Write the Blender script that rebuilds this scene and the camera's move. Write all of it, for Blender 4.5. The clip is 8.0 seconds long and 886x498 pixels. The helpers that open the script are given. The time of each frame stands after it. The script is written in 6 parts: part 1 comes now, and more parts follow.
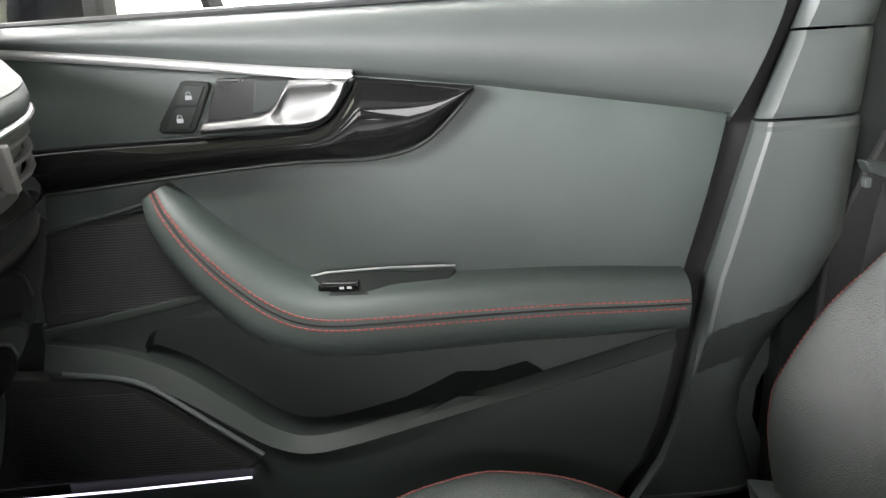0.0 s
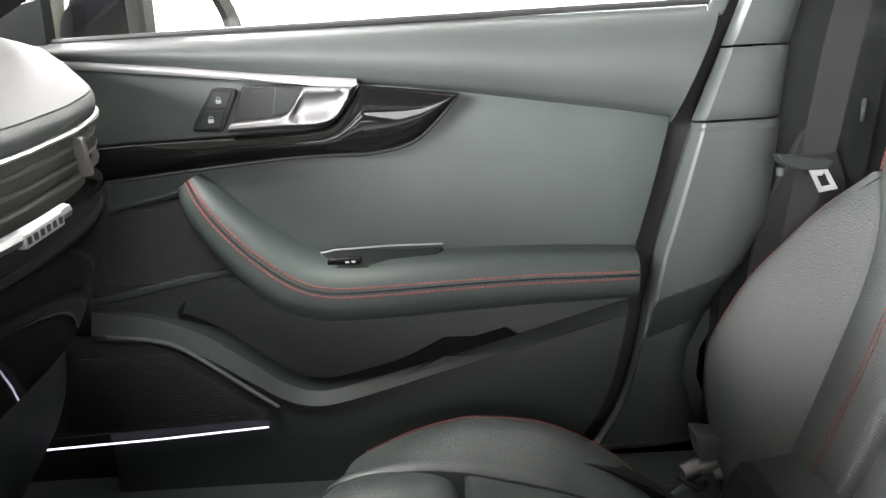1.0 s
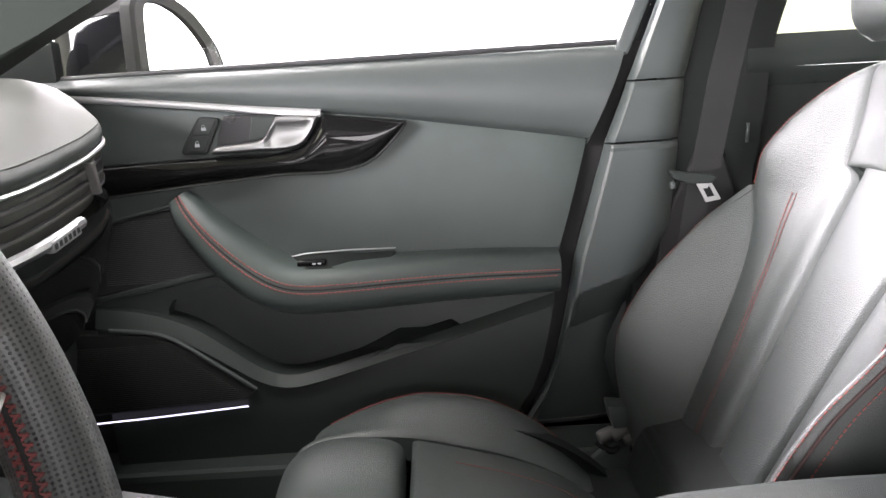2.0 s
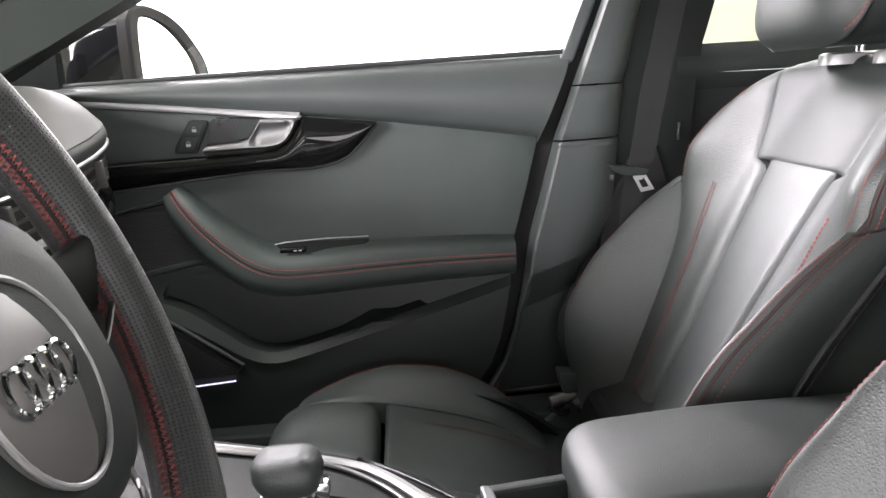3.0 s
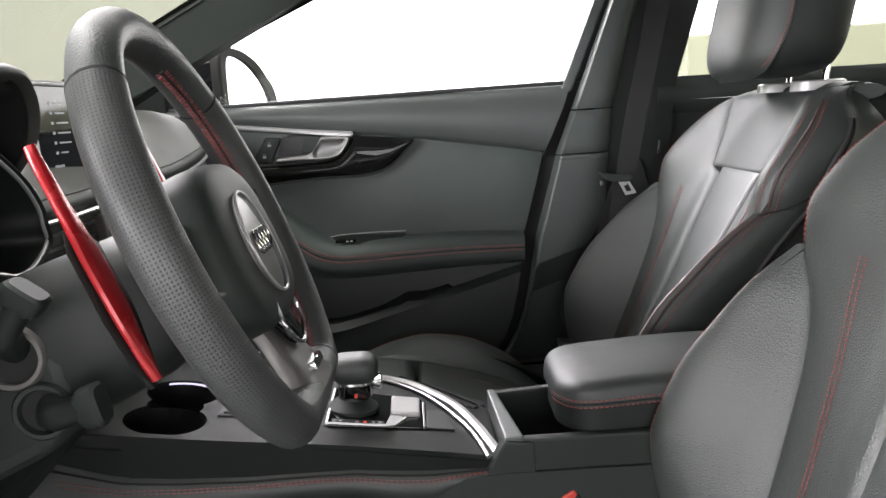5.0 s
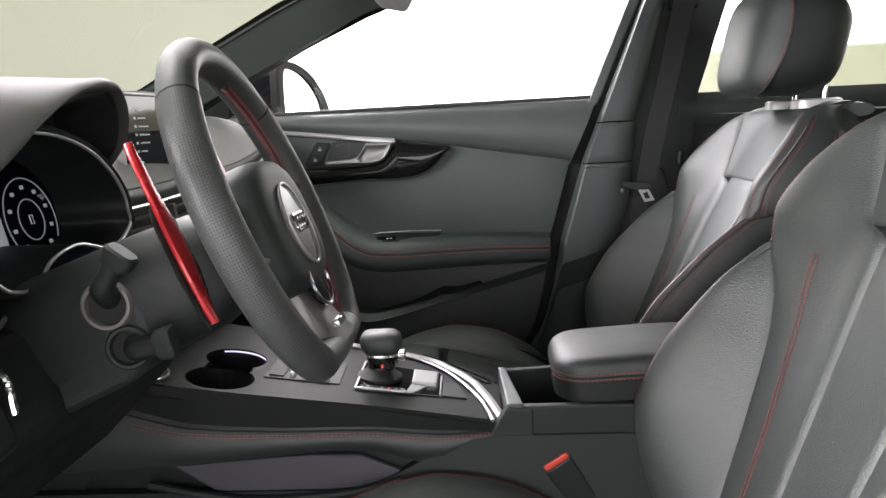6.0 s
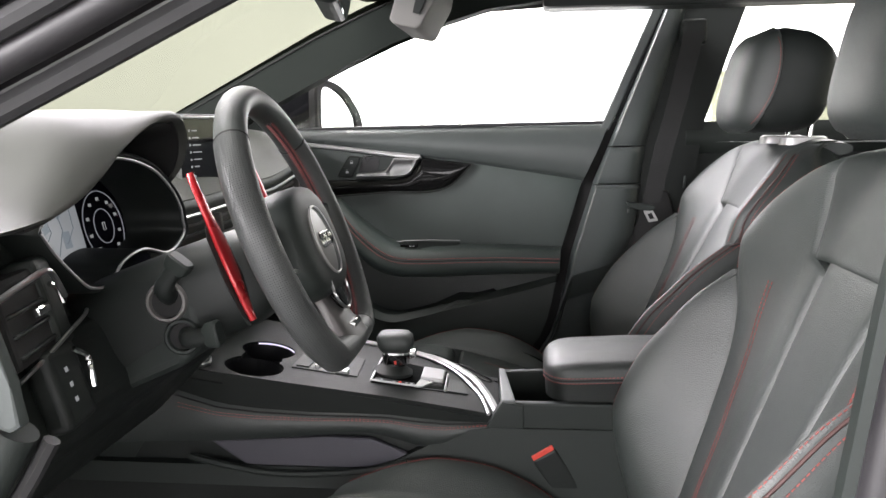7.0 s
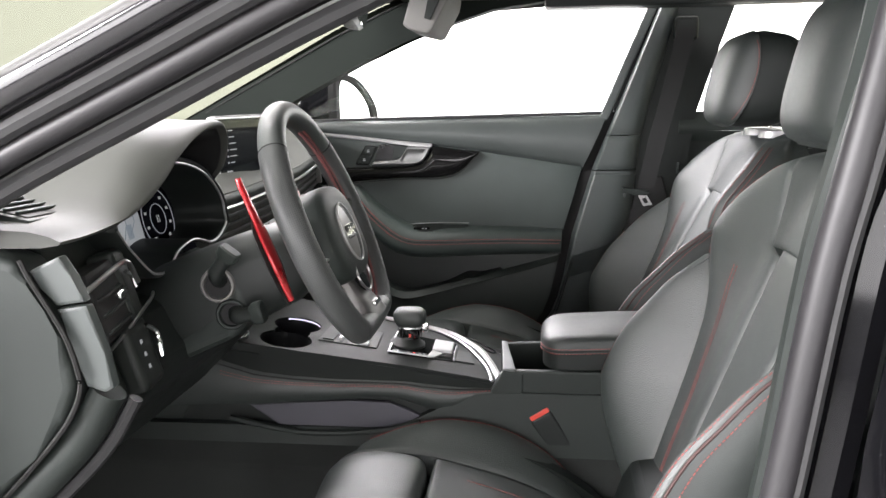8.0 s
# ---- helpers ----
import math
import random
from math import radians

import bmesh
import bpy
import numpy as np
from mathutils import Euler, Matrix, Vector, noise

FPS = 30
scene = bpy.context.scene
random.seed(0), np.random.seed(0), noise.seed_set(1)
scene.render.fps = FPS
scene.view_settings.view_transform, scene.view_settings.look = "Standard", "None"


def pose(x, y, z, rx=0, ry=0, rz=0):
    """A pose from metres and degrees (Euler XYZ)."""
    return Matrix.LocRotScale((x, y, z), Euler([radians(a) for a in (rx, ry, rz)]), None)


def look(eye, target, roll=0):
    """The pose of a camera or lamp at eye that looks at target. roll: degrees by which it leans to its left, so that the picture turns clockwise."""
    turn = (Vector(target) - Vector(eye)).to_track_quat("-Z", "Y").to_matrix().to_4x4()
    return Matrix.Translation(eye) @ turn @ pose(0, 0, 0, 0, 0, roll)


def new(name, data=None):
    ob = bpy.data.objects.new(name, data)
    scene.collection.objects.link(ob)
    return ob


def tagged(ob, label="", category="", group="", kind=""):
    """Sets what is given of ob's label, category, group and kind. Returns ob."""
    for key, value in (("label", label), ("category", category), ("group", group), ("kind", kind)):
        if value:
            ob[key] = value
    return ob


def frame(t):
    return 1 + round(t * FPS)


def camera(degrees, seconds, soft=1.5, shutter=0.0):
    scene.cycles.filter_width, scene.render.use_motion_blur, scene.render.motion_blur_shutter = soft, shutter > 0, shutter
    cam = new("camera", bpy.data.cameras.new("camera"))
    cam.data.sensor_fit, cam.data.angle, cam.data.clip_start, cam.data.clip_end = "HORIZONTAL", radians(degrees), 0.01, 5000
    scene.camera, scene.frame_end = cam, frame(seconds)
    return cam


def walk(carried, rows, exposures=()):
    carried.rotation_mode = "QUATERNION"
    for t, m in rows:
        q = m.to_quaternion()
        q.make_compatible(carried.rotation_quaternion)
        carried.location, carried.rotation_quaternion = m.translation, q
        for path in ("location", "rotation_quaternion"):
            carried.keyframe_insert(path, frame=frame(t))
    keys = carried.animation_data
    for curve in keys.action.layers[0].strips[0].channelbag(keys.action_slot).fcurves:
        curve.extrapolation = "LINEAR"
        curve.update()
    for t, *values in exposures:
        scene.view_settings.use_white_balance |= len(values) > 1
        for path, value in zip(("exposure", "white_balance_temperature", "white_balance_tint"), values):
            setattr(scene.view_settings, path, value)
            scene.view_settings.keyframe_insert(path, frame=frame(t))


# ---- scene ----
cam = camera(57.49, 8.0)
PATH = [
    (0, (0.0761, -0.1567, 1.0557), (-0.0264, 1.7873, 0.5971), -3.44),
    (0.5, (0.0740, -0.2353, 1.0533), (0.0021, 1.7120, 0.6029), -3.20),
    (1, (0.0727, -0.3294, 1.0514), (0.0166, 1.6238, 0.6250), -3.21),
    (1.5, (0.0885, -0.4280, 1.0621), (0.0546, 1.5268, 0.6406), -3.16),
    (2, (0.1238, -0.5193, 1.0830), (0.1128, 1.4381, 0.6723), -3.45),
    (3.5, (0.1167, -0.7565, 1.0888), (0.2067, 1.2012, 0.6899), -3.64),
    (4, (0.1016, -0.8519, 1.0949), (0.1883, 1.1112, 0.7226), -3.70),
    (5.5, (0.1468, -1.0940, 1.0701), (0.0745, 0.8793, 0.7525), -3.45),
    (6, (0.1759, -1.1754, 1.0747), (0.0401, 0.7969, 0.7720), -2.74),
    (6.5, (0.2006, -1.2565, 1.0885), (0.0188, 0.7127, 0.7903), -1.32),
    (7, (0.2276, -1.3287, 1.1173), (0.0080, 0.6368, 0.8194), -0.84),
    (7.5, (0.2392, -1.4157, 1.1522), (-0.0031, 0.5445, 0.8378), -1.20),
    (8, (0.2542, -1.4906, 1.1668), (0.0027, 0.4600, 0.8039), -1.17),
]
EXPOSURES = [(0.0, 1.35, 6500, 8), (1.0, 1.35, 6500, 11), (2.0, 1.0, 6500, 14), (3.5, 0.25, 6500, 13), (5.5, -0.12, 6500, 11), (7.0, 0.05, 6500, 12), (8.0, 0.2, 6500, 11)]
walk(cam, [(t, look(eye, target, roll)) for t, eye, target, roll in PATH], EXPOSURES)

# ---- light: four added unseen fill lamps and a white booth wall made to emit ----
world = bpy.data.worlds.new("booth_air")
scene.world = world
world.use_nodes = True
world.node_tree.nodes["Background"].inputs[0].default_value = (0.9, 0.95, 1.0, 1)
world.node_tree.nodes["Background"].inputs[1].default_value = 0.02


def area(name, m, sx, sy, watts, color=(1, 1, 1)):
    lamp = bpy.data.lights.new(name, "AREA")
    lamp.shape, lamp.size, lamp.size_y, lamp.energy, lamp.color = "RECTANGLE", sx, sy, watts, color
    ob = new(name, lamp)
    ob.matrix_world = m
    return ob


# Added lamp, unseen: lifts the dashboard top through the windscreen
area("ceiling_softbox", look((-0.55, -0.3, 3.3), (-0.5, -0.3, 0)), 0.8, 1.8, 140, (1.0, 0.985, 0.96))
# Added lamp, unseen: fills door insert, pillar and seats from the open side
area("driver_side_softbox", look((-0.2, -3.9, 1.15), (0.2, 0.6, 0.9)), 6.0, 1.2, 165, (1.0, 0.98, 0.985))
# Added lamp, unseen: gives the passenger seat its lilac sheen
area("passenger_strip_light", look((-1.4, 2.7, 3.2), (0.6, 0.4, 0.9)), 2.6, 1.2, 560, (1.0, 0.95, 1.0))
# Added lamp, unseen: brightens seat fronts and pillar from ahead
area("front_softbox", look((-3.7, -3.2, 2.2), (0.5, -0.05, 0.85)), 3.0, 1.8, 750, (1.0, 0.97, 0.985))

# ---- materials ----


def shader(name, color, rough=0.5, metal=0.0, scale=0.0, bump=0.0, vary=0.12, grime=6.0, kind="noise", coat=0.0, spec=0.5):
    m = bpy.data.materials.new(name)
    m.use_nodes = True
    nt = m.node_tree
    b = nt.nodes["Principled BSDF"]
    b.inputs["Metallic"].default_value = metal
    b.inputs["Specular IOR Level"].default_value = spec
    b.inputs["Coat Weight"].default_value = coat
    b.inputs["Coat Roughness"].default_value = 0.05
    co = nt.nodes.new("ShaderNodeTexCoord")
    n1 = nt.nodes.new("ShaderNodeTexNoise")
    n1.inputs["Scale"].default_value, n1.inputs["Detail"].default_value = grime, 5
    nt.links.new(co.outputs["Object"], n1.inputs["Vector"])
    ramp = nt.nodes.new("ShaderNodeMapRange")
    ramp.inputs[1].default_value, ramp.inputs[2].default_value = 0.3, 0.7
    ramp.inputs[3].default_value, ramp.inputs[4].default_value = 1 - vary, 1 + vary
    nt.links.new(n1.outputs["Fac"], ramp.inputs[0])
    mul = nt.nodes.new("ShaderNodeMix")
    mul.data_type, mul.blend_type = "RGBA", "MULTIPLY"
    mul.inputs[0].default_value = 1.0
    mul.inputs[6].default_value = (*color, 1)
    nt.links.new(ramp.outputs[0], mul.inputs[7])
    nt.links.new(mul.outputs[2], b.inputs["Base Color"])
    rr = nt.nodes.new("ShaderNodeMapRange")
    rr.inputs[3].default_value, rr.inputs[4].default_value = rough - min(0.08, 0.35 * rough), min(rough + min(0.08, 0.35 * rough), 1)
    n2 = nt.nodes.new("ShaderNodeTexNoise")
    n2.inputs["Scale"].default_value, n2.inputs["Detail"].default_value = grime * 4, 6
    nt.links.new(co.outputs["Object"], n2.inputs["Vector"])
    nt.links.new(n2.outputs["Fac"], rr.inputs[0])
    nt.links.new(rr.outputs[0], b.inputs["Roughness"])
    if scale:
        if kind == "leather":
            tex = nt.nodes.new("ShaderNodeTexVoronoi")
            tex.feature = "DISTANCE_TO_EDGE"
            out = tex.outputs["Distance"]
        elif kind == "perf":
            tex = nt.nodes.new("ShaderNodeTexVoronoi")
            tex.voronoi_dimensions = "2D"
            tex.inputs["Randomness"].default_value = 0.0
            hole = nt.nodes.new("ShaderNodeMapRange")
            hole.inputs[1].default_value, hole.inputs[2].default_value = 0.20, 0.30
            nt.links.new(tex.outputs["Distance"], hole.inputs[0])
            out = hole.outputs[0]
            dark = nt.nodes.new("ShaderNodeMix")
            dark.data_type, dark.blend_type = "RGBA", "MULTIPLY"
            dark.inputs[0].default_value = 0.68
            nt.links.new(mul.outputs[2], dark.inputs[6])
            nt.links.new(out, dark.inputs[7])
            nt.links.new(dark.outputs[2], b.inputs["Base Color"])
        elif kind == "weave":
            tex = nt.nodes.new("ShaderNodeTexBrick")
            out = tex.outputs["Fac"]
        else:
            tex = nt.nodes.new("ShaderNodeTexNoise")
            tex.inputs["Detail"].default_value = 6
            out = tex.outputs["Fac"]
        tex.inputs["Scale"].default_value = scale
        nt.links.new(co.outputs["UV" if kind == "perf" else "Object"], tex.inputs["Vector"])
        bp = nt.nodes.new("ShaderNodeBump")
        bp.inputs["Strength"].default_value, bp.inputs["Distance"].default_value = bump, 0.0011 if kind == "leather" else 0.001
        nt.links.new(out, bp.inputs["Height"])
        nt.links.new(bp.outputs[0], b.inputs["Normal"])
    return m


def glow(name, color, strength, base=(0.02, 0.02, 0.02)):
    m = bpy.data.materials.new(name)
    m.use_nodes = True
    b = m.node_tree.nodes["Principled BSDF"]
    b.inputs["Base Color"].default_value = (*base, 1)
    b.inputs["Roughness"].default_value = 0.3
    b.inputs["Emission Color"].default_value = (*color, 1)
    b.inputs["Emission Strength"].default_value = strength
    return m


def pane(name, tint, gloss=0.05):
    m = bpy.data.materials.new(name)
    m.use_nodes = True
    nt = m.node_tree
    nt.nodes.remove(nt.nodes["Principled BSDF"])
    tr, gl = nt.nodes.new("ShaderNodeBsdfTransparent"), nt.nodes.new("ShaderNodeBsdfGlossy")
    tr.inputs[0].default_value = (*tint, 1)
    gl.inputs["Roughness"].default_value = 0.02
    mix = nt.nodes.new("ShaderNodeMixShader")
    mix.inputs[0].default_value = gloss
    nt.links.new(tr.outputs[0], mix.inputs[1])
    nt.links.new(gl.outputs[0], mix.inputs[2])
    nt.links.new(mix.outputs[0], nt.nodes["Material Output"].inputs[0])
    return m


LEATHER = shader("black_leather", (0.030, 0.036, 0.0335), 0.47, scale=330, bump=0.6, kind="leather", grime=5, vary=0.2, spec=0.8)
SMOOTH_LEATHER = shader("smooth_leather", (0.025, 0.030, 0.028), 0.48, scale=520, bump=0.4, kind="leather", grime=4, spec=0.55)
DASHTOP = shader("matt_dashboard_skin", (0.050, 0.052, 0.047), 0.62, scale=520, bump=0.35, kind="leather", grime=3, spec=0.3)
SOFT = shader("soft_touch_plastic", (0.018, 0.0225, 0.0205), 0.55, scale=900, bump=0.2, grime=4, spec=0.3)
DOORLEATHER = shader("door_insert_leather", (0.039, 0.050, 0.046), 0.5, scale=600, bump=0.25, kind="leather", grime=4, vary=0.30)
DOORSOFT = shader("grained_door_plastic", (0.044, 0.051, 0.049), 0.45, scale=900, bump=0.3, grime=3, vary=0.22)
DARK = shader("dark_plastic", (0.011, 0.0135, 0.0125), 0.5, scale=800, bump=0.15, grime=6, spec=0.3)
GREYTRIM = shader("grey_pillar_trim", (0.048, 0.056, 0.054), 0.45, scale=900, bump=0.12, grime=3)
FABRIC = shader("belt_webbing", (0.009, 0.0095, 0.0095), 0.8, scale=600, bump=0.5, kind="weave")
CARPET = shader("dark_carpet", (0.012, 0.014, 0.013), 0.95, scale=700, bump=0.8, grime=9, vary=0.3)
HEADLINER = shader("headliner_cloth", (0.15, 0.148, 0.14), 0.95, scale=900, bump=0.3)
PIANO = shader("piano_black", (0.006, 0.006, 0.006), 0.04, spec=0.28, grime=3)
PAINT = shader("black_car_paint", (0.006, 0.006, 0.007), 0.08, spec=0.35, grime=3)
CHROME = shader("satin_chrome", (0.40, 0.40, 0.40), 0.3, 1.0, grime=8, vary=0.05)
BRIGHT = shader("bright_chrome", (0.8, 0.8, 0.8), 0.08, 1.0, vary=0.03)
RUBBER = shader("rubber_seal", (0.018, 0.018, 0.019), 0.6, scale=300, bump=0.1)
RED = shader("red_anodised_paddle", (0.36, 0.012, 0.016), 0.28, 0.3, coat=0.4)
REDPLASTIC = shader("red_button", (0.6, 0.05, 0.03), 0.4)
STITCH = shader("red_thread", (0.23, 0.055, 0.05), 0.8, vary=0.25, grime=60)
SEAM = shader("dark_seam", (0.006, 0.006, 0.006), 0.8)
PERF = shader("perforated_leather", (0.047, 0.050, 0.049), 0.45, scale=410, bump=0.9, kind="perf")
SILVER = shader("silver_plastic", (0.42, 0.42, 0.42), 0.35, 0.6, vary=0.06)
GREIGE = shader("satin_grey_plastic", (0.13, 0.125, 0.12), 0.35, 0.3, vary=0.06)
GLOSSMETAL = shader("dark_chrome", (0.16, 0.16, 0.165), 0.12, 1.0, vary=0.04)
CUP = shader("black_cup_plastic", (0.006, 0.006, 0.007), 0.3)
LILAC = shader("grey_pocket_lining", (0.06, 0.058, 0.07), 0.7, scale=500, bump=0.3)
WHITE = shader("booth_white_paint", (0.8, 0.8, 0.78), 0.6, grime=1.0, vary=0.03)
# Grey chosen to limit bounce light from the unseen side
GREYWALL = shader("bounce_cutting_grey", (0.13, 0.13, 0.132), 0.6, grime=1.0, vary=0.06)
BEIGE = shader("booth_beige_wall", (0.62, 0.64, 0.5), 0.7, grime=0.8, vary=0.05)
SKIRT = shader("beige_skirting_paint", (0.33, 0.34, 0.25), 0.7, grime=0.8, vary=0.05)
CONCRETE = shader("booth_floor_paint", (0.24, 0.24, 0.237), 0.45, grime=2, vary=0.1)
MIRRORGLASS = shader("mirror_glass", (0.9, 0.9, 0.9), 0.02, 1.0, vary=0.01)
# Tint far darker than real glass, dims the emitting wall beyond to beige
GLASS_W = pane("darkened_windscreen_glass", (0.092, 0.096, 0.074), 0.02)
PILLARTRIM = shader("dark_pillar_cloth", (0.011, 0.014, 0.012), 0.8, scale=700, bump=0.3, grime=4, spec=0.15)
DISPLAYGLASS = shader("display_glass", (0.010, 0.010, 0.013), 0.06, spec=0.6)
GLASS_S = pane("side_glass", (0.95, 0.96, 0.94), 0.008)
SCREEN = shader("screen_glass", (0.008, 0.008, 0.012), 0.06, spec=0.04)
# Overexposed white wall: its brightness is given as emission, no lamp panel
GLOWWALL = glow("emitting_white_wall", (1.0, 0.975, 1.0), 5.0, (0.8, 0.8, 0.8))
LAMPGLASS = shader("ribbed_lamp_glass", (0.55, 0.54, 0.55), 0.15, 0.3)
MAROON = shader("dark_red_seam", (0.05, 0.022, 0.02), 0.7)
THREADRED = shader("braided_red_thread", (0.13, 0.028, 0.026), 0.75, vary=0.3, grime=80)
SATIN = shader("satin_handle_metal", (0.23, 0.23, 0.23), 0.36, 1.0, grime=8, vary=0.05)
SLAT = shader("grey_vent_slat", (0.11, 0.105, 0.105), 0.35, 0.4)
LOWERDOOR = shader("lower_door_plastic", (0.013, 0.0175, 0.0155), 0.5, scale=900, bump=0.25, grime=3, vary=0.18)
CONTOP = shader("console_top_plastic", (0.010, 0.012, 0.011), 0.5, scale=900, bump=0.2, grime=4, spec=0.13)
SEALGREY = shader("grey_rubber_seal", (0.020, 0.019, 0.021), 0.5, scale=300, bump=0.1)
GRILLE = shader("black_speaker_cloth", (0.006, 0.007, 0.006), 0.7, scale=900, bump=0.3)
GLOSSPAINT = shader("glossy_black_pillar_paint", (0.012, 0.011, 0.013), 0.15, coat=1.0, grime=3)
LED = glow("led_light_line", (0.8, 0.74, 1.0), 1.3)
ICON = glow("white_icon_light", (0.9, 0.92, 0.95), 0.26)
REDICON = glow("red_icon_light", (1.0, 0.08, 0.06), 1.2)
MAPGLOW = glow("map_screen_light", (0.72, 0.76, 0.80), 0.28)
MAPBLUE = glow("map_water_light", (0.42, 0.52, 0.62), 0.24)
DIMRING = glow("dial_ring_light", (0.5, 0.52, 0.6), 0.35)
DIMGLOW = glow("dim_screen_light", (0.1, 0.1, 0.14), 0.35)

# ---- building helpers ----


def thing(name, label, category, at=(0, 0, 0), group="", kind=""):
    ob = new(name)
    ob.location = at
    ob.empty_display_size = 0.05
    return tagged(ob, label, category, group, kind)


WARP = [None]


def finish(bm, name, mat, parent, label, angle=35):
    if WARP[0]:
        bm.transform(WARP[0])
    me = bpy.data.meshes.new(name)
    bmesh.ops.recalc_face_normals(bm, faces=bm.faces)
    bm.to_mesh(me)
    bm.free()
    me.shade_smooth()
    me.set_sharp_from_angle(angle=radians(angle))
    me.materials.append(mat)
    ob = new(name, me)
    # large flat faces keep their own normal, only the bevels round off
    middle = sorted(p.area for p in me.polygons)[len(me.polygons) // 2]
    for p in me.polygons:
        if len(p.vertices) > 4 or p.area > 12 * middle:
            p.use_smooth = False
    if parent:
        ob.parent = parent
        p, base = parent, Vector((0, 0, 0))
        while p:
            base += p.location
            p = p.parent
        ob.location = -base
        # keep the mesh in world metres, the origin on the parent
        me.transform(Matrix.Translation(-base))
        ob.location = (0, 0, 0)
    if label:
        ob["label"] = label
    return ob


def part(name, bm, mat, parent, label="", angle=35):
    return finish(bm, name, mat, parent, label, angle)


def prism(poly, axis, a, b, bevel=0.0, seg=2):
    """A polygon in the plane across axis, from a to b along it, with bevelled edges."""
    bm = bmesh.new()

    def put(p, d):
        return {"y": (p[0], d, p[1]), "x": (d, p[0], p[1]), "z": (p[0], p[1], d)}[axis]

    lo = [bm.verts.new(put(p, a)) for p in poly]
    hi = [bm.verts.new(put(p, b)) for p in poly]
    n = len(poly)
    bm.faces.new(lo)
    bm.faces.new(hi[::-1])
    for i in range(n):
        bm.faces.new((lo[i], lo[(i + 1) % n], hi[(i + 1) % n], hi[i]))
    if bevel:
        bmesh.ops.bevel(bm, geom=bm.edges[:], offset=bevel, segments=seg, profile=0.6, affect="EDGES", clamp_overlap=True)
    return bm


def block(x0, x1, y0, y1, z0, z1, bevel=0.004, seg=2, m=None):
    bm = prism([(x0, z0), (x1, z0), (x1, z1), (x0, z1)], "y", y0, y1, bevel, seg)
    if m:
        bm.transform(m)
    return bm


def curve_points(pts, n):
    """n points on a smooth line through pts (Catmull-Rom); each point may carry any count of numbers."""
    P = np.array(pts, float)
    P = np.vstack([2 * P[0] - P[1], P, 2 * P[-1] - P[-2]])
    m = len(P) - 3
    out = []
    for t in np.linspace(0, m - 1e-9, n):
        i = int(t)
        f = t - i
        p0, p1, p2, p3 = P[i : i + 4]
        out.append(0.5 * (2 * p1 + (p2 - p0) * f + (2 * p0 - 5 * p1 + 4 * p2 - p3) * f**2 + (3 * p1 - p0 - 3 * p2 + p3) * f**3))
    return out


def loft(rings, closed=False, caps=True):
    """A skin over rings of equally many points."""
    bm = bmesh.new()
    vs = [[bm.verts.new(p) for p in r] for r in rings]
    k = len(rings[0])
    pairs = list(zip(vs, vs[1:])) + ([(vs[-1], vs[0])] if closed else [])
    for r0, r1 in pairs:
        for i in range(k):
            bm.faces.new((r0[i], r0[(i + 1) % k], r1[(i + 1) % k], r1[i]))
    if caps and not closed:
        bm.faces.new(vs[0])
        bm.faces.new(vs[-1][::-1])
    return bm


def tube(pts, r, sides=8, closed=False, flat=1.0, up=(0, 0, 1)):
    """A round or flattened bar along points; r a number or one per point. flat: thickness along up against the other way."""
    P = [Vector(p) for p in pts]
    n = len(P)
    rings = []
    for i, p in enumerate(P):
        a, b = (P[i - 1], P[(i + 1) % n]) if closed else (P[max(i - 1, 0)], P[min(i + 1, n - 1)])
        d = (b - a).normalized()
        s = d.cross(Vector(up))
        s = s.normalized() if s.length > 1e-5 else d.orthogonal().normalized()
        u = s.cross(d).normalized()
        rr = r[i] if isinstance(r, (list, tuple)) else r
        rings.append([p + s * rr * math.cos(2 * math.pi * k / sides) + u * rr * flat * math.sin(2 * math.pi * k / sides) for k in range(sides)])
    return loft(rings, closed)


def sheet(f, nu, nv, back):
    """A surface f(u, v), 0..1 both ways, closed by a back side: back(p) gives the back point of a front point."""
    bm = bmesh.new()
    fr = [[Vector(f(i / nu, j / nv)) for j in range(nv + 1)] for i in range(nu + 1)]
    a = [[bm.verts.new(p) for p in row] for row in fr]
    b = [[bm.verts.new(back(p)) for p in row] for row in fr]
    for i in range(nu):
        for j in range(nv):
            bm.faces.new((a[i][j], a[i + 1][j], a[i + 1][j + 1], a[i][j + 1]))
            bm.faces.new((b[i][j], b[i][j + 1], b[i + 1][j + 1], b[i + 1][j]))
    for i in range(nu):
        for j in (0, nv):
            bm.faces.new((a[i][j], a[i + 1][j], b[i + 1][j], b[i][j]))
    for j in range(nv):
        for i in (0, nu):
            bm.faces.new((a[i][j], a[i][j + 1], b[i][j + 1], b[i][j]))
    return bm


